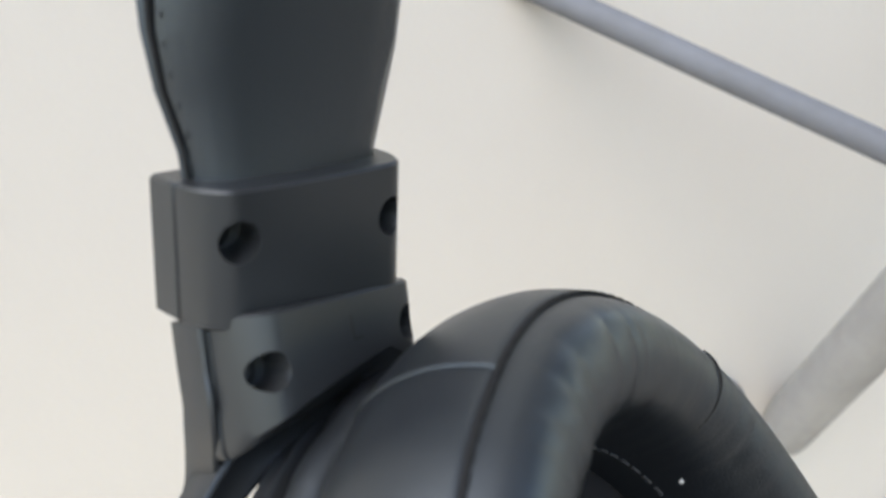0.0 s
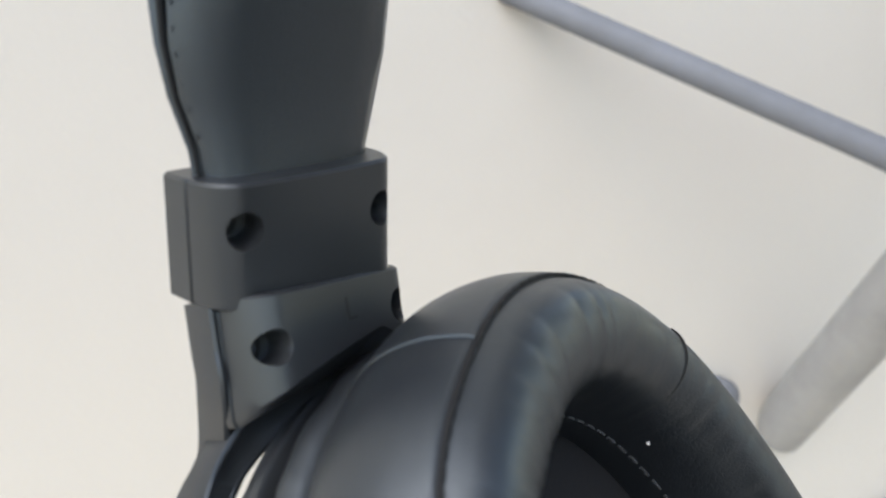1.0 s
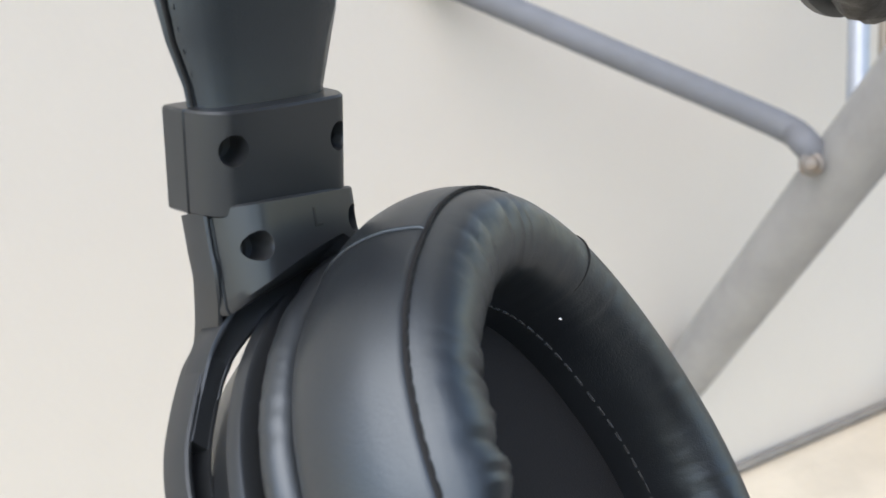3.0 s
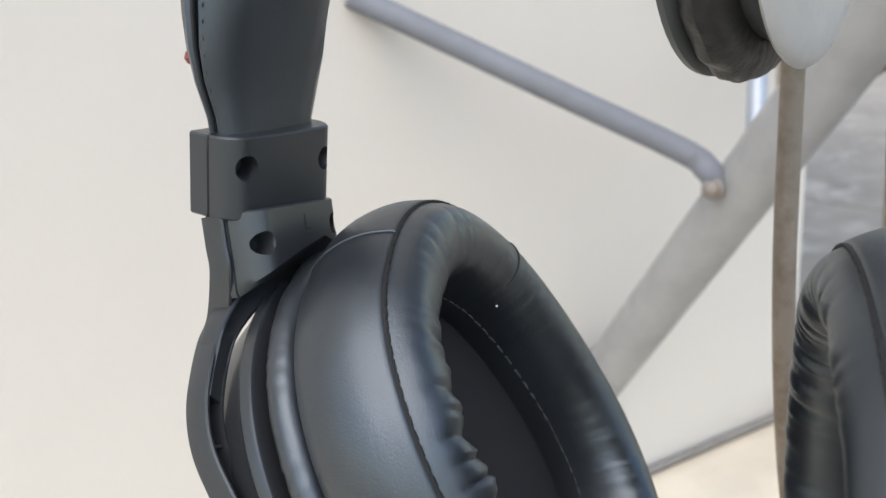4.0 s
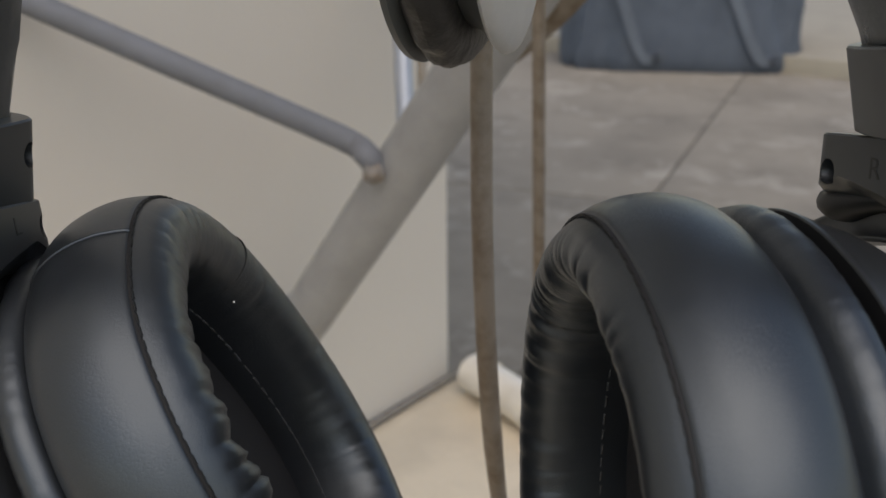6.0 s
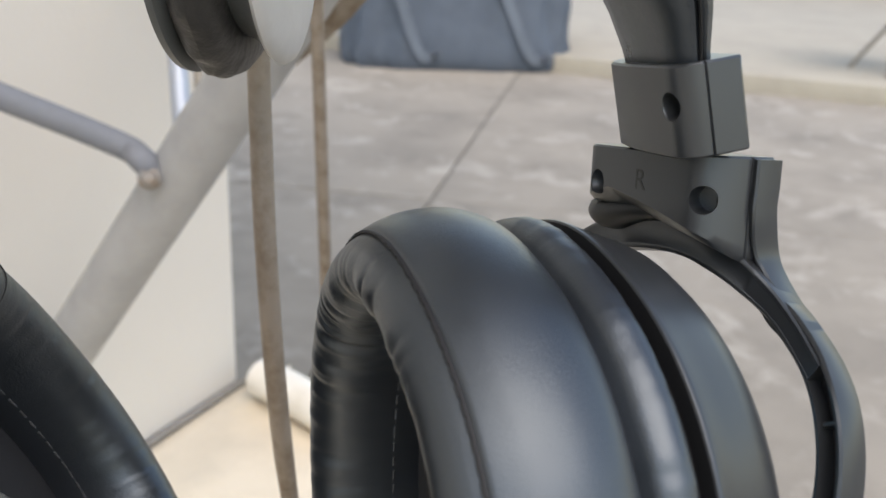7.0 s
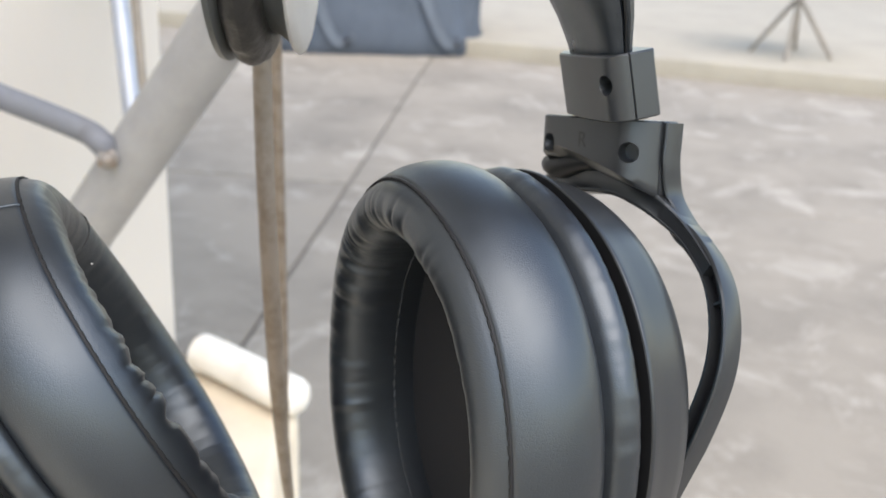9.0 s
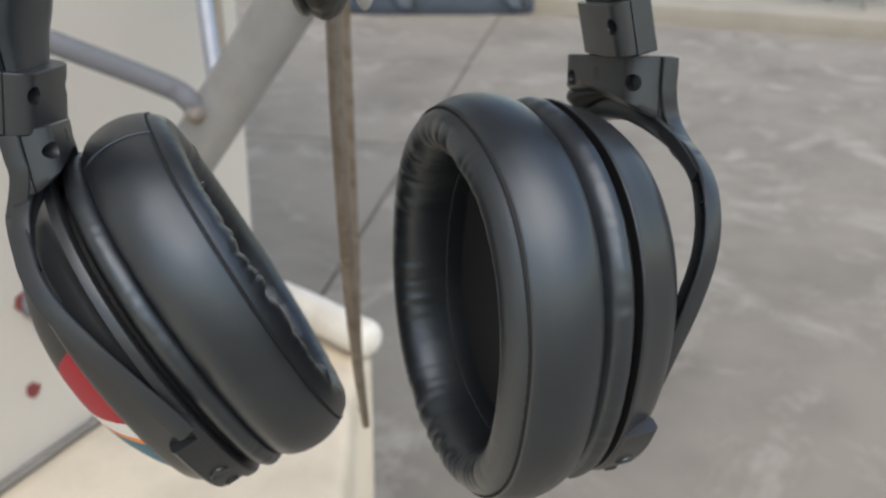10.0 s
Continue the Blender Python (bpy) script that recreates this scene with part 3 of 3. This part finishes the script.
                lambda a: 0.11 + 0.34 * max(0.0, -math.cos(a + 0.4)) ** 2, 11.7, HALF_R,
                lambda a: 0.26 * max(0.0, -math.cos(a + 0.2)) ** 3,
                lambda a: 0.6 * max(0.0, -math.cos(a + 0.55)) ** 6 + 2.2 * max(0.0, -math.sin(a - 0.05)) ** 10 + 1.0 * max(0.0, math.cos(a - 1.64)) ** 24 + 1.0 * max(0.0, math.cos(a - 5.4)) ** 20, 0.0)
bm = bmesh.new()
lathe(bm, Matrix.Translation(V(0.02269, 0.08901, 1.13552)), [(0.00004, -0.0002), (0.00019, -0.00006), (0.00017, 0.00012), (0.00004, 0.0002)], 8)
part("lint", bm, lint_white, cup_l, "tiny white fleck of lint")

# the two ends of the band: way across, way in towards the other cup, way up, top middle
LSW, LSN, LSU, LT = V(0.50028, 0.84597, -0.18444), V(0.86446, -0.47580, 0.16221), V(-0.04947, 0.24059, 0.96935), V(-0.01768, 0.09643, 1.15439)
LCW, LCN, LCU, LC = V(0.63202, 0.76939, -0.09292), V(0.76534, -0.63855, -0.08058), V(0.12133, 0.02019, 0.99242), V(-0.01700, 0.09686, 1.16904)
RSW, RSN, RSU, RT = V(0.19563, 0.96531, -0.17322), V(-0.97082, 0.21553, 0.10494), V(0.13863, 0.14764, 0.97931), V(0.11293, 0.03096, 1.16534)
RCW, RCN, RCU, RC = V(0.42576, 0.89397, -0.13998), V(-0.89936, 0.40116, -0.17373), V(-0.09915, 0.19986, 0.97480), V(0.10533, 0.02801, 1.18112)
UPL, UPR = V(0.00617, 0.24227, 0.96204).normalized(), V(-0.16155, 0.14556, 0.97234).normalized()


def sleeve_levels(half, deep, flat, mid, front, rear):
    """Outlines of a yoke sleeve, whose lower edge hangs down at the front and a little at the rear."""
    return [(0.0, half - 0.0003, deep - 0.0003, flat, 0.0, 0, 0), (0.0003, half, deep, flat, 0.0, 0, 0),
            (mid * 0.55, half, deep, flat, 0.0, (front - mid) * 0.5, (rear - mid) * 0.5),
            (mid - 0.0008, half, deep, flat, 0.0, front - mid, rear - mid),
            (mid, half - 0.0004, deep - 0.0007, flat, 0.0, front - mid, rear - mid)]


def collar_levels(half, deep, flat, high, neck):
    return [(0.0, half - 0.0003, deep - 0.0003, flat, 0.0, 0, 0), (0.0003, half, deep, flat, 0.0, 0, 0),
            (high - 0.0003, half, deep, flat, 0.0, 0, 0), (high, half - 0.0003, deep - 0.0003, flat, 0.0, 0, 0),
            (high, half - 0.0030, deep - 0.0050, flat - 0.003, 0.0008, 0, 0), (high + neck, half - 0.0030, deep - 0.0050, flat - 0.003, 0.0008, 0, 0)]


low_l = sleeve("yoke_sleeve", headphones, LT, LSW, LSN, -LSU, sleeve_levels(0.01241, 0.01035, 0.00428, 0.0070, 0.0136, 0.0112),
               "dark grey plastic sleeve of the left yoke", [(-0.01039, 0.00546, 0.0096, -0.25), (0.0092, 0.0045, 0.0099, 0.3)])
col_l = sleeve("band_collar", headphones, LC, LCW, LCN, -LCU, collar_levels(0.01225, 0.01002, 0.0044, 0.01317, 0.0025),
               "dark grey plastic collar closing the headband", [(-0.00887, 0.00482, 0.0093, -0.25), (0.0088, 0.0055, 0.0096, 0.3)])
low_r = sleeve("yoke_sleeve", headphones, RT, RSW, RSN, -RSU, sleeve_levels(0.01560, 0.01161, 0.00418, 0.0070, 0.0148, 0.0094),
               "dark grey plastic sleeve of the right yoke", [(-0.0128, 0.0062, 0.0098, -0.7), (0.0098, 0.0058, 0.0113, 0.3)])
col_r = sleeve("band_collar", headphones, RC, RCW, RCN, -RCU, collar_levels(0.01257, 0.00922, 0.00515, 0.0124, 0.0006),
               "dark grey plastic collar closing the headband", [(-0.00920, 0.00538, 0.0090, -0.15)])
letter("L", 0.0038, LT - LSU * 0.0034 + LSN * 0.01090 + LSW * 0.00014, LSW, LSU, LSN, low_l)
letter("R", 0.0044, RT - RSU * 0.0046 + RSN * 0.01208 + RSW * -0.00126, -RSW, RSU, RSN, low_r)
# a red bead on a short cord behind the band
bm = bmesh.new()
bead = LC - LCN * 0.0140 + LCU * 0.0092 + LCW * 0.0015
lathe(bm, Matrix.Translation(bead), [(0.0002, -0.0014), (0.0011, -0.0010), (0.0015, 0.0), (0.0011, 0.0010), (0.0002, 0.0014)], 16)
tag = part("bead", bm, speck_red, headphones, "small red bead behind the band")
bm = bmesh.new()
tube(bm, [bead, bead + LCN * 0.006 + LCU * 0.001, LC + LCN * 0.003 + LCU * 0.011], 0.0003, 6)
part("cord", bm, thread, tag)
# a thin tongue between the left sleeve and its collar
bm = bmesh.new()
low, high = LT + LSN * 0.0050 - UP * 0.004, LC + LSN * 0.0048 - UP * 0.0112
bridge(bm, along([low, low.lerp(high, 0.5), high], LSW, [(-0.0032, -0.0014), (0.0032, -0.0014), (0.0032, 0.0014), (-0.0032, 0.0014)]))
part("band_tongue", bm, plastic_black, headphones, "black inner tongue of the size adjuster")

# the yokes: an arch under the sleeve and a front arm that runs on from the sleeve's front edge
L1, L2, L3 = cup_axes(-20.37, 26.71, 13.70)
R1, R2, R3 = cup_axes(161.41, -0.78, -10.21)
CL, CR = CUP_L, CUP_R


def at_l(x, y, z):
    return CL + L1 * x + L2 * y + L3 * z


YN_R = V(-0.92005, 0.30717, 0.24426)
arch_l = [at_l(0.0290, -0.0139, -0.030), at_l(0.0345, 0.002, -0.032), at_l(0.0365, 0.02, -0.034), at_l(0.031, 0.030, -0.032),
          V(-0.0007, 0.1047, 1.1379), V(-0.0072, 0.0977, 1.1426), V(-0.0125, 0.0917, 1.1438), V(-0.0165, 0.0866, 1.1438), V(-0.0205, 0.0812, 1.1402), V(-0.02250, 0.07690, 1.13540), V(-0.02330, 0.07190, 1.13160)]
arm_l = [V(-0.02089, 0.08341, 1.13947), V(-0.02217, 0.07921, 1.13681), V(-0.02299, 0.07481, 1.13377),
         V(-0.02342, 0.07084, 1.13038), V(-0.02273, 0.06685, 1.12649), V(-0.02080, 0.06347, 1.12226), V(-0.01699, 0.05877, 1.11606), V(-0.01269, 0.05501, 1.10967),
         V(-0.00780, 0.05105, 1.10269), V(-0.00323, 0.04793, 1.09605)]
arch_r = [V(0.0910, 0.0630, 1.1010), V(0.0985, 0.0640, 1.1140), V(0.1045, 0.0605, 1.1290), V(0.1072, 0.0535, 1.1412),
          V(0.1080, 0.0466, 1.1478), V(0.1066, 0.0368, 1.1518), V(0.1047, 0.0263, 1.1541), V(0.1034, 0.0185, 1.1535), V(0.1030, 0.0108, 1.1506), V(0.10100, 0.00490, 1.14835), V(0.09770, -0.00140, 1.14560)]
arm_r = [V(0.10537, 0.01501, 1.15380), V(0.10343, 0.00955, 1.14959), V(0.10120, 0.00512, 1.14851), V(0.09802, -0.00095, 1.14603), V(0.09428, -0.00585, 1.14267),
         V(0.09187, -0.00877, 1.13664), V(0.08952, -0.00992, 1.12946), V(0.08715, -0.00885, 1.11945), V(0.08527, -0.00663, 1.10974), V(0.08322, -0.00409, 1.09913), V(0.08198, -0.00192, 1.09153)]
for name, arch, arm, lead, n0, n1, cup in (
        ("left", arch_l, arm_l, [LT - LSW * 0.0113 + LSN * 0.0021 - LSU * s for s in (0.0003, 0.005, 0.0095)], LSN, L3, cup_l),
        ("right", arch_r, arm_r, [RT - RSW * 0.0149 + RSN * 0.0021 - RSU * s for s in (0.0003, 0.004, 0.0080)], YN_R, YN_R, cup_r)):
    def sink(path, k):
        return [p - n0.lerp(n1, min(1.0, i / 6)).normalized() * k for i, p in enumerate(path)]

    body = sink(arm, 0.0021)
    line = glide(lead + body, 8)
    whole = len(line) - 1

    def facing(i):
        return n0.lerp(n1, min(1.0, max(0.0, i / whole - 0.2) * 2.2))

    def girth(k):
        u = max(0.0, min(1.0, (k - 0.16) / 0.16))
        return ((0.94 + 0.02 * u) * (1 - (0.22 if name == "right" else 0.0) * math.exp(-((k - 0.40) / 0.08) ** 2)), 0.90 + 0.12 * u)

    start = 8 * (len(lead) - 1) + 3
    closed = [(-0.0023, -0.0019), (-0.0020, -0.0021), (0.0018, -0.0021), (0.0021, -0.0018), (0.0021, -0.0014), (0.0020, -0.0013),
              (0.0020, 0.0013), (0.0021, 0.0014), (0.0021, 0.0018), (0.0018, 0.0021), (-0.0020, 0.0021), (-0.0023, 0.0019)]
    grooved = [(x if i not in (5, 6) else -0.0006, y) for i, (x, y) in enumerate(closed)]
    bm = bmesh.new()
    shut, dug = along(line, facing, closed, girth), along(line, facing, grooved, girth)
    bridge(bm, shut[:start + 1] + dug[start:])
    yoke = part("yoke", bm, plastic, headphones, name + " dark grey plastic yoke holding its cup")
    bm = bmesh.new()
    back = glide(sink(arch, 0.0021), 8)
    stout = 1.18 if name == "right" else 1.35
    bridge(bm, along(back, n1 if name == "right" else lambda i: L3.lerp(LSN, min(1.0, 1.3 * i / (len(back) - 1))), [(x, y * stout) for x, y in closed],
                     lambda k: (1.0 - 0.12 * max(0.0, min(1.0, (k - 0.66) / 0.1)), 1.0 - 0.35 * max(0.0, min(1.0, (k - 0.66) / 0.2)))))
    part("yoke_arch", bm, plastic, yoke, "dark grey plastic arch below the sleeve")
    if name == "right":
        bm = bmesh.new()
        lobe = glide([RT + RSW * x - RSU * d + RSN * y for x, d, y in ((0.0142, 0.0106, 0.0036), (0.0118, 0.0108, 0.0054), (0.0070, 0.0098, 0.0064), (0.0010, 0.0092, 0.0066), (-0.0050, 0.0104, 0.0060))], 6)
        bridge(bm, along(lobe, RSN, [(x * 1.8, y) for x, y in circle(0.0028, 20)], lambda k: (min(1.0, 0.45 + 5 * k) if k < 0.3 else 1.0 - 0.75 * (k - 0.3) / 0.7)))
        part("sleeve_lobe", bm, plastic_black, low_r, "dark rounded underside of the sleeve")
    bm = bmesh.new()
    strip = along(line[start + 1:-2], lambda i: facing(i + start + 1), [(-0.0004, -0.00128), (-0.0004, 0.00128), (-0.0005, 0.00128), (-0.0005, -0.00128)])
    bridge(bm, strip)
    part("channel", bm, recess_shade, yoke, "black strip painting shade into the open channel")
    for i in (start + 9, start + 38):
        bm = bmesh.new()
        t = (line[i + 1] - line[i - 1]).normalized()
        s = square_to(facing(i), t)
        box(bm, axes(line[i] + s * 0.0004, t, s, t.cross(s)), 0.0006, 0.0018, 0.0026, 0.0001, 1)
        part("channel_rib", bm, plastic, yoke)

# clips under the yoke ends, with a button, and the cable port of the right cup
for m1, ex, origin, half, a0, a1, deep in ((cup_l, (L1, L2, L3), CL, HALF_L, 3.20, 3.95, -0.0272), (cup_r, (R1, R2, R3), CR, HALF_R, -0.28, -0.98, -0.0290)):
    mm = axes(origin, ex[0], ex[1], ex[2] * THICK)
    path = [mm @ oval_at(0.0024 if m1 is cup_l else 0.0026, deep, a0 + (a1 - a0) * i / 14, half) for i in range(15)]
    bm = bmesh.new()
    hull = [(-0.0044, -0.0012), (-0.0036, -0.0020), (0.0036, -0.0020), (0.0044, -0.0012), (0.0044, 0.0012), (0.0036, 0.0020), (-0.0036, 0.0020), (-0.0044, 0.0012)]
    bridge(bm, along(path, ex[2], [(x * (0.95 if m1 is cup_l else 1.0), y) for x, y in hull], lambda k: 1.0 - 0.35 * max(0.0, k - 0.7) / 0.3))
    clip = part("yoke_clip", bm, plastic, m1, "dark grey plastic clip holding the yoke")
    for k, r in ((0.45, 0.0024), (0.72, 0.0017)):
        p = path[int(14 * k)]
        out = square_to(p - origin, ex[2])
        q = out.to_track_quat("Z", "Y").to_matrix().to_4x4()
        q.translation = p + out * 0.0016
        bm = bmesh.new()
        lathe(bm, q, [(r, -0.001), (r, 0.0006), (r * 0.85, 0.0009), (r * 0.75, 0.0006), (0.0002, 0.0006)], 24)
        part("button" if k < 0.6 else "port", bm, plastic if k < 0.6 else plastic_black, clip)

# the headband: outer cover, inner pad, piping and stitches
TL, TR = LC + LCN * 0.0046 - LCW * 0.0002, RC + RCN * 0.0046
b0, b1, b2, b3 = TL - LCU * 0.004, TL + UPL * 0.130, TR + UPR * 0.130, TR - RCU * 0.004
N = 72
arc = []
for i in range(N + 1):
    t = i / N
    arc.append(b0 * (1 - t) ** 3 + b1 * 3 * t * (1 - t) ** 2 + b2 * 3 * t * t * (1 - t) + b3 * t ** 3)


def across(i):
    return LCW.lerp(RCW, i / N)


def swell(k):
    e = min(k, 1 - k)
    rise = min(1.0, max(0.0, e - 0.010) / 0.045)
    wide = 0.66 + 0.25 * rise * (2 - rise) + 0.09 * min(1.0, max(0.0, e - 0.05) / 0.1)
    thick = 0.38 + 0.42 * min(1.0, max(0.0, e - 0.010) / 0.055) + 0.2 * min(1.0, max(0.0, e - 0.03) / 0.09)
    return wide, thick


bm = bmesh.new()
pad_line = [(-0.0142, 0.0002), (-0.0152, -0.0016), (-0.0146, -0.0042), (-0.0122, -0.0066), (-0.0075, -0.0080), (0, -0.0086), (0.0075, -0.0080), (0.0122, -0.0066),
            (0.0146, -0.0042), (0.0152, -0.0016), (0.0142, 0.0002)]
rings = along(arc, across, pad_line, swell)
for i, ring in enumerate(rings):
    for j, q in enumerate(ring):
        if abs(pad_line[j][0]) > 0.011:
            k = smooth_noise(i * 0.9, pad_line[j][0] * 300, 1.0)
            ring[j] = q + (arc[i] - q).normalized() * 0.0006 * k
bridge(bm, rings)
part("band_pad", bm, leather_band, headphones, "black leatherette inner padding of the headband")
bm = bmesh.new()
cover_line = [(-0.0150, 0.0), (-0.0158, 0.0012), (-0.0148, 0.0034), (-0.011, 0.0045), (0, 0.0049), (0.011, 0.0045), (0.0148, 0.0034), (0.0158, 0.0012), (0.0150, 0.0)]
bridge(bm, along(arc, across, cover_line, swell))
part("band_cover", bm, leather_band, headphones, "black leatherette outer strip of the headband")
for sx in (-1, 1):
    bm = bmesh.new()
    rings = along(arc, across, [(sx * 0.0153 + x, -0.0003 + y) for x, y in circle(0.00042, 8)], swell)
    bridge(bm, rings)
    part("piping", bm, thread, headphones)
    bm = bmesh.new()
    fine = along(arc, across, [(sx * 0.01505, -0.0026)], swell)
    for i in range(1, N - 1):
        for f in (0.25, 0.75):
            p = fine[i][0].lerp(fine[i + 1][0], f)
            t = (fine[i + 1][0] - fine[i][0]).normalized()
            s = square_to(across(i), t)
            box(bm, axes(p, t, s, t.cross(s)), 0.0006, 0.00012, 0.0002)
    part("band_stitching", bm, leather_band, headphones, "", smooth=False)

# ---------------------------------------------------------------- rods and rollers on the rail
def hanging_rod(points, r, label):
    bm = bmesh.new()
    tube(bm, glide(points, 10), r, 16, lambda k: 0.62 + 0.38 * min(1.0, k / 0.35))
    return tagged(part("hanging_rod", bm, rust), label, "metal rod", "rods hung from the rail")


hanging_rod([(0.1245, 0.1695, 0.983), (0.1087, 0.1510, 1.0275), (0.0989, 0.1402, 1.07), (0.0943, 0.1360, 1.1125), (0.0945, 0.1378, 1.155), (0.0950, 0.1390, 1.2655)],
            0.0026, "thin brown tarnished metal rod, slightly bent, hung from a rail")
hanging_rod([(0.2478, 0.3553, 0.85), (0.2298, 0.3309, 0.98), (0.2117, 0.3066, 1.11), (0.1902, 0.2776, 1.2655)], 0.0029, "thin straight brown metal rod hung from a rail behind")


def hung_headphones(at, axis, r):
    """The lower end of a second pair of headphones: one upright cup on its wire arm."""
    th = thing("on_ear_headphones", at - V(0, 0, r), "pale grey on-ear headphones with a creased black cushion", "headphones")
    m = axis.to_track_quat("Z", "Y").to_matrix().to_4x4()
    m.translation = at
    bm = bmesh.new()
    lathe(bm, m, [(0.002, -0.0125), (r * 0.9, -0.0125), (r * 0.98, -0.0118), (r * 0.99, -0.0105), (r * 0.9, -0.0092), (0.002, -0.009)], 56)
    part("cushion_rim", bm, roller_grey, th, "thin dark rim of the cushion")
    bm = bmesh.new()
    prof = [(r * 0.80 + r * 0.22 * math.cos(a), -0.0052 + 0.0046 * math.sin(a)) for a in [2 * math.pi * i / 20 for i in range(21)]]
    lathe(bm, m, prof, 160, lambda a, q, z: (0.00034 * math.sin(a * 23 + 3 * smooth_noise(3 * math.cos(a), 3 * math.sin(a), 2)) * math.cos(z * 500)
                                             + 0.0005 * smooth_noise(9 * math.cos(a), 9 * math.sin(a), z * 400)) * (q > r * 0.78))
    part("ear_cushion", bm, rubber, th, "black leatherette cushion, creased all round")
    bm = bmesh.new()
    lathe(bm, m, [(0.002, -0.009), (r * 0.72, -0.009), (r * 0.72, -0.003), (r * 0.75, 0.0005), (r * 0.82, 0.0030), (r * 0.885, 0.0044), (0.002, 0.0046)], 56)
    part("shell", bm, roller_grey, th, "dark grey plastic shell, flared towards its cap")
    bm = bmesh.new()
    lathe(bm, m, [(r * 0.84, 0.0040), (r * 0.905, 0.0043), (r * 0.925, 0.0050), (r * 0.91, 0.0058), (r * 0.84, 0.0066), (r * 0.7, 0.0074), (r * 0.3, 0.0082), (0.002, 0.0083)], 64)
    cap = part("cap", bm, roller_white, th, "pale domed outer cap")
    bm = bmesh.new()
    up = square_to(UP, axis)
    box(bm, axes(at + axis * 0.0079 + up * r * 0.52, axis.cross(up), up, axis), 0.0052, r * 0.62, 0.0012, 0.0005, 2)
    part("slot", bm, roller_grey, cap, "dark slot for the arm")
    bm = bmesh.new()
    tube(bm, [at + axis * -0.004 + V(0, 0, r * 0.5), at + axis * -0.002 + V(0, 0, 0.04), V(at.x, at.y, 1.262)], 0.0018, 10)
    part("arm", bm, rust, th, "thin wire arm")
    return th


AXIS = V(0.73, -0.683, 0.02).normalized()
hung_headphones(V(0.0756, 0.1019, 1.1947), AXIS, 0.0258)
# ---------------------------------------------------------------- far things on the terrace
def covered_bundle(at, yaw):
    th = thing("covered_bundle", at, "large bundle under a blue-grey tarpaulin tied with pale straps", "covered bundle")
    m = Matrix.Translation(at) @ Matrix.Rotation(radians(yaw), 4, 'Z')
    bm = bmesh.new()
    rings = []
    k = 128
    for z, s in ((0.0, 0.98), (0.03, 1.01), (0.1, 1.02), (0.2, 1.0), (0.32, 0.99), (0.45, 0.985), (0.58, 0.97), (0.7, 0.95), (0.8, 0.91), (0.88, 0.86), (0.96, 0.7), (1.0, 0.4)):
        ring = []
        for i in range(k):
            a = 2 * math.pi * i / k
            c, q = math.cos(a), math.sin(a)
            x = 0.82 * math.copysign(abs(c) ** 0.55, c)
            y = 0.5 * math.copysign(abs(q) ** 0.55, q)
            f = 1 + 0.06 * smooth_noise(3 * c, 3 * q, z * 2) + 0.06 * smooth_noise(7 * c + z, 7 * q, z * 1.5) + 0.03 * smooth_noise(16 * c + 3 * z, 16 * q, z * 3)
            ring.append(m @ V(x * s * f, y * s * f, z * (1 + 0.06 * smooth_noise(2 * c, 2 * q, 7))))
        rings.append(ring)
    bridge(bm, rings)
    part("tarpaulin", bm, cover_cloth, th)
    for x0, x1 in ((-0.55, -0.25), (0.15, 0.52)):
        bm = bmesh.new()
        pts = [m @ V(x0, -0.525, 0.95), m @ V((x0 + x1) / 2, -0.545, 0.5), m @ V(x1, -0.535, 0.12), m @ V(x1 + 0.14, -0.53, 0.12)]
        bridge(bm, along(glide(pts, 6), m.to_3x3() @ V(1, 0, 0.4), [(-0.035, -0.006), (0.035, -0.006), (0.035, 0.006), (-0.035, 0.006)]))
        part("strap", bm, cover_pale, th, "faded pale strap")
    return th


covered_bundle(V(4.66, 5.78, 0.0), -36)


def garden_table(at):
    th = thing("garden_table", at, "small white round garden table on thin crossed iron legs", "garden table")
    bm = bmesh.new()
    lathe(bm, Matrix.Translation(at + V(0, 0, 0.70)), [(0.01, 0), (0.38, 0), (0.40, 0.01), (0.40, 0.022), (0.385, 0.03), (0.01, 0.03)], 40)
    part("tabletop", bm, table_white, th, "white round tabletop")
    for a in (0.4, 2.0, 3.54, 5.1):
        bm = bmesh.new()
        c, s = math.cos(a), math.sin(a)
        tube(bm, [at + V(0.28 * c, 0.28 * s, 0.0), at + V(0.05 * c, 0.05 * s, 0.34), at + V(-0.26 * c, -0.26 * s, 0.70)], 0.016, 10)
        part("leg", bm, table_dark, th)
    return th


garden_table(V(6.62, 3.42, 0.12))

# ---------------------------------------------------------------- concrete slabs of the floor
JOINT = V(0.748, 0.664, 0).normalized()
ACROSS = V(JOINT.y, -JOINT.x, 0)
ORIGIN = V(2.95, 3.54, 0)
SLAB, LENGTH = 3.6, 6.4
data = {}
for i in range(-6, 7):
    for j in range(-6, 7):
        c = ORIGIN + ACROSS * SLAB * (i + 0.5) + JOINT * LENGTH * (j + 0.38)
        if not (-9 < c.x < 12 and -11 < c.y < 15):
            continue
        kind = (i * 5 + j * 3) % 4
        if kind not in data:
            bm = bmesh.new()
            box(bm, Matrix.Identity(4), LENGTH - 0.014, SLAB - 0.014, 0.04, 0.002, 1)
            me = bpy.data.meshes.new("slab")
            bm.to_mesh(me)
            bm.free()
            me.materials.append(concrete)
            data[kind] = me
        ob = new("slab", data[kind])
        ob.matrix_world = axes(c + V(0, 0, -0.02 + 0.001 * ((i * 7 + j) % 3)), JOINT, -ACROSS, UP)
        ob.parent = ground
        ob.matrix_parent_inverse = ground.matrix_world.inverted()
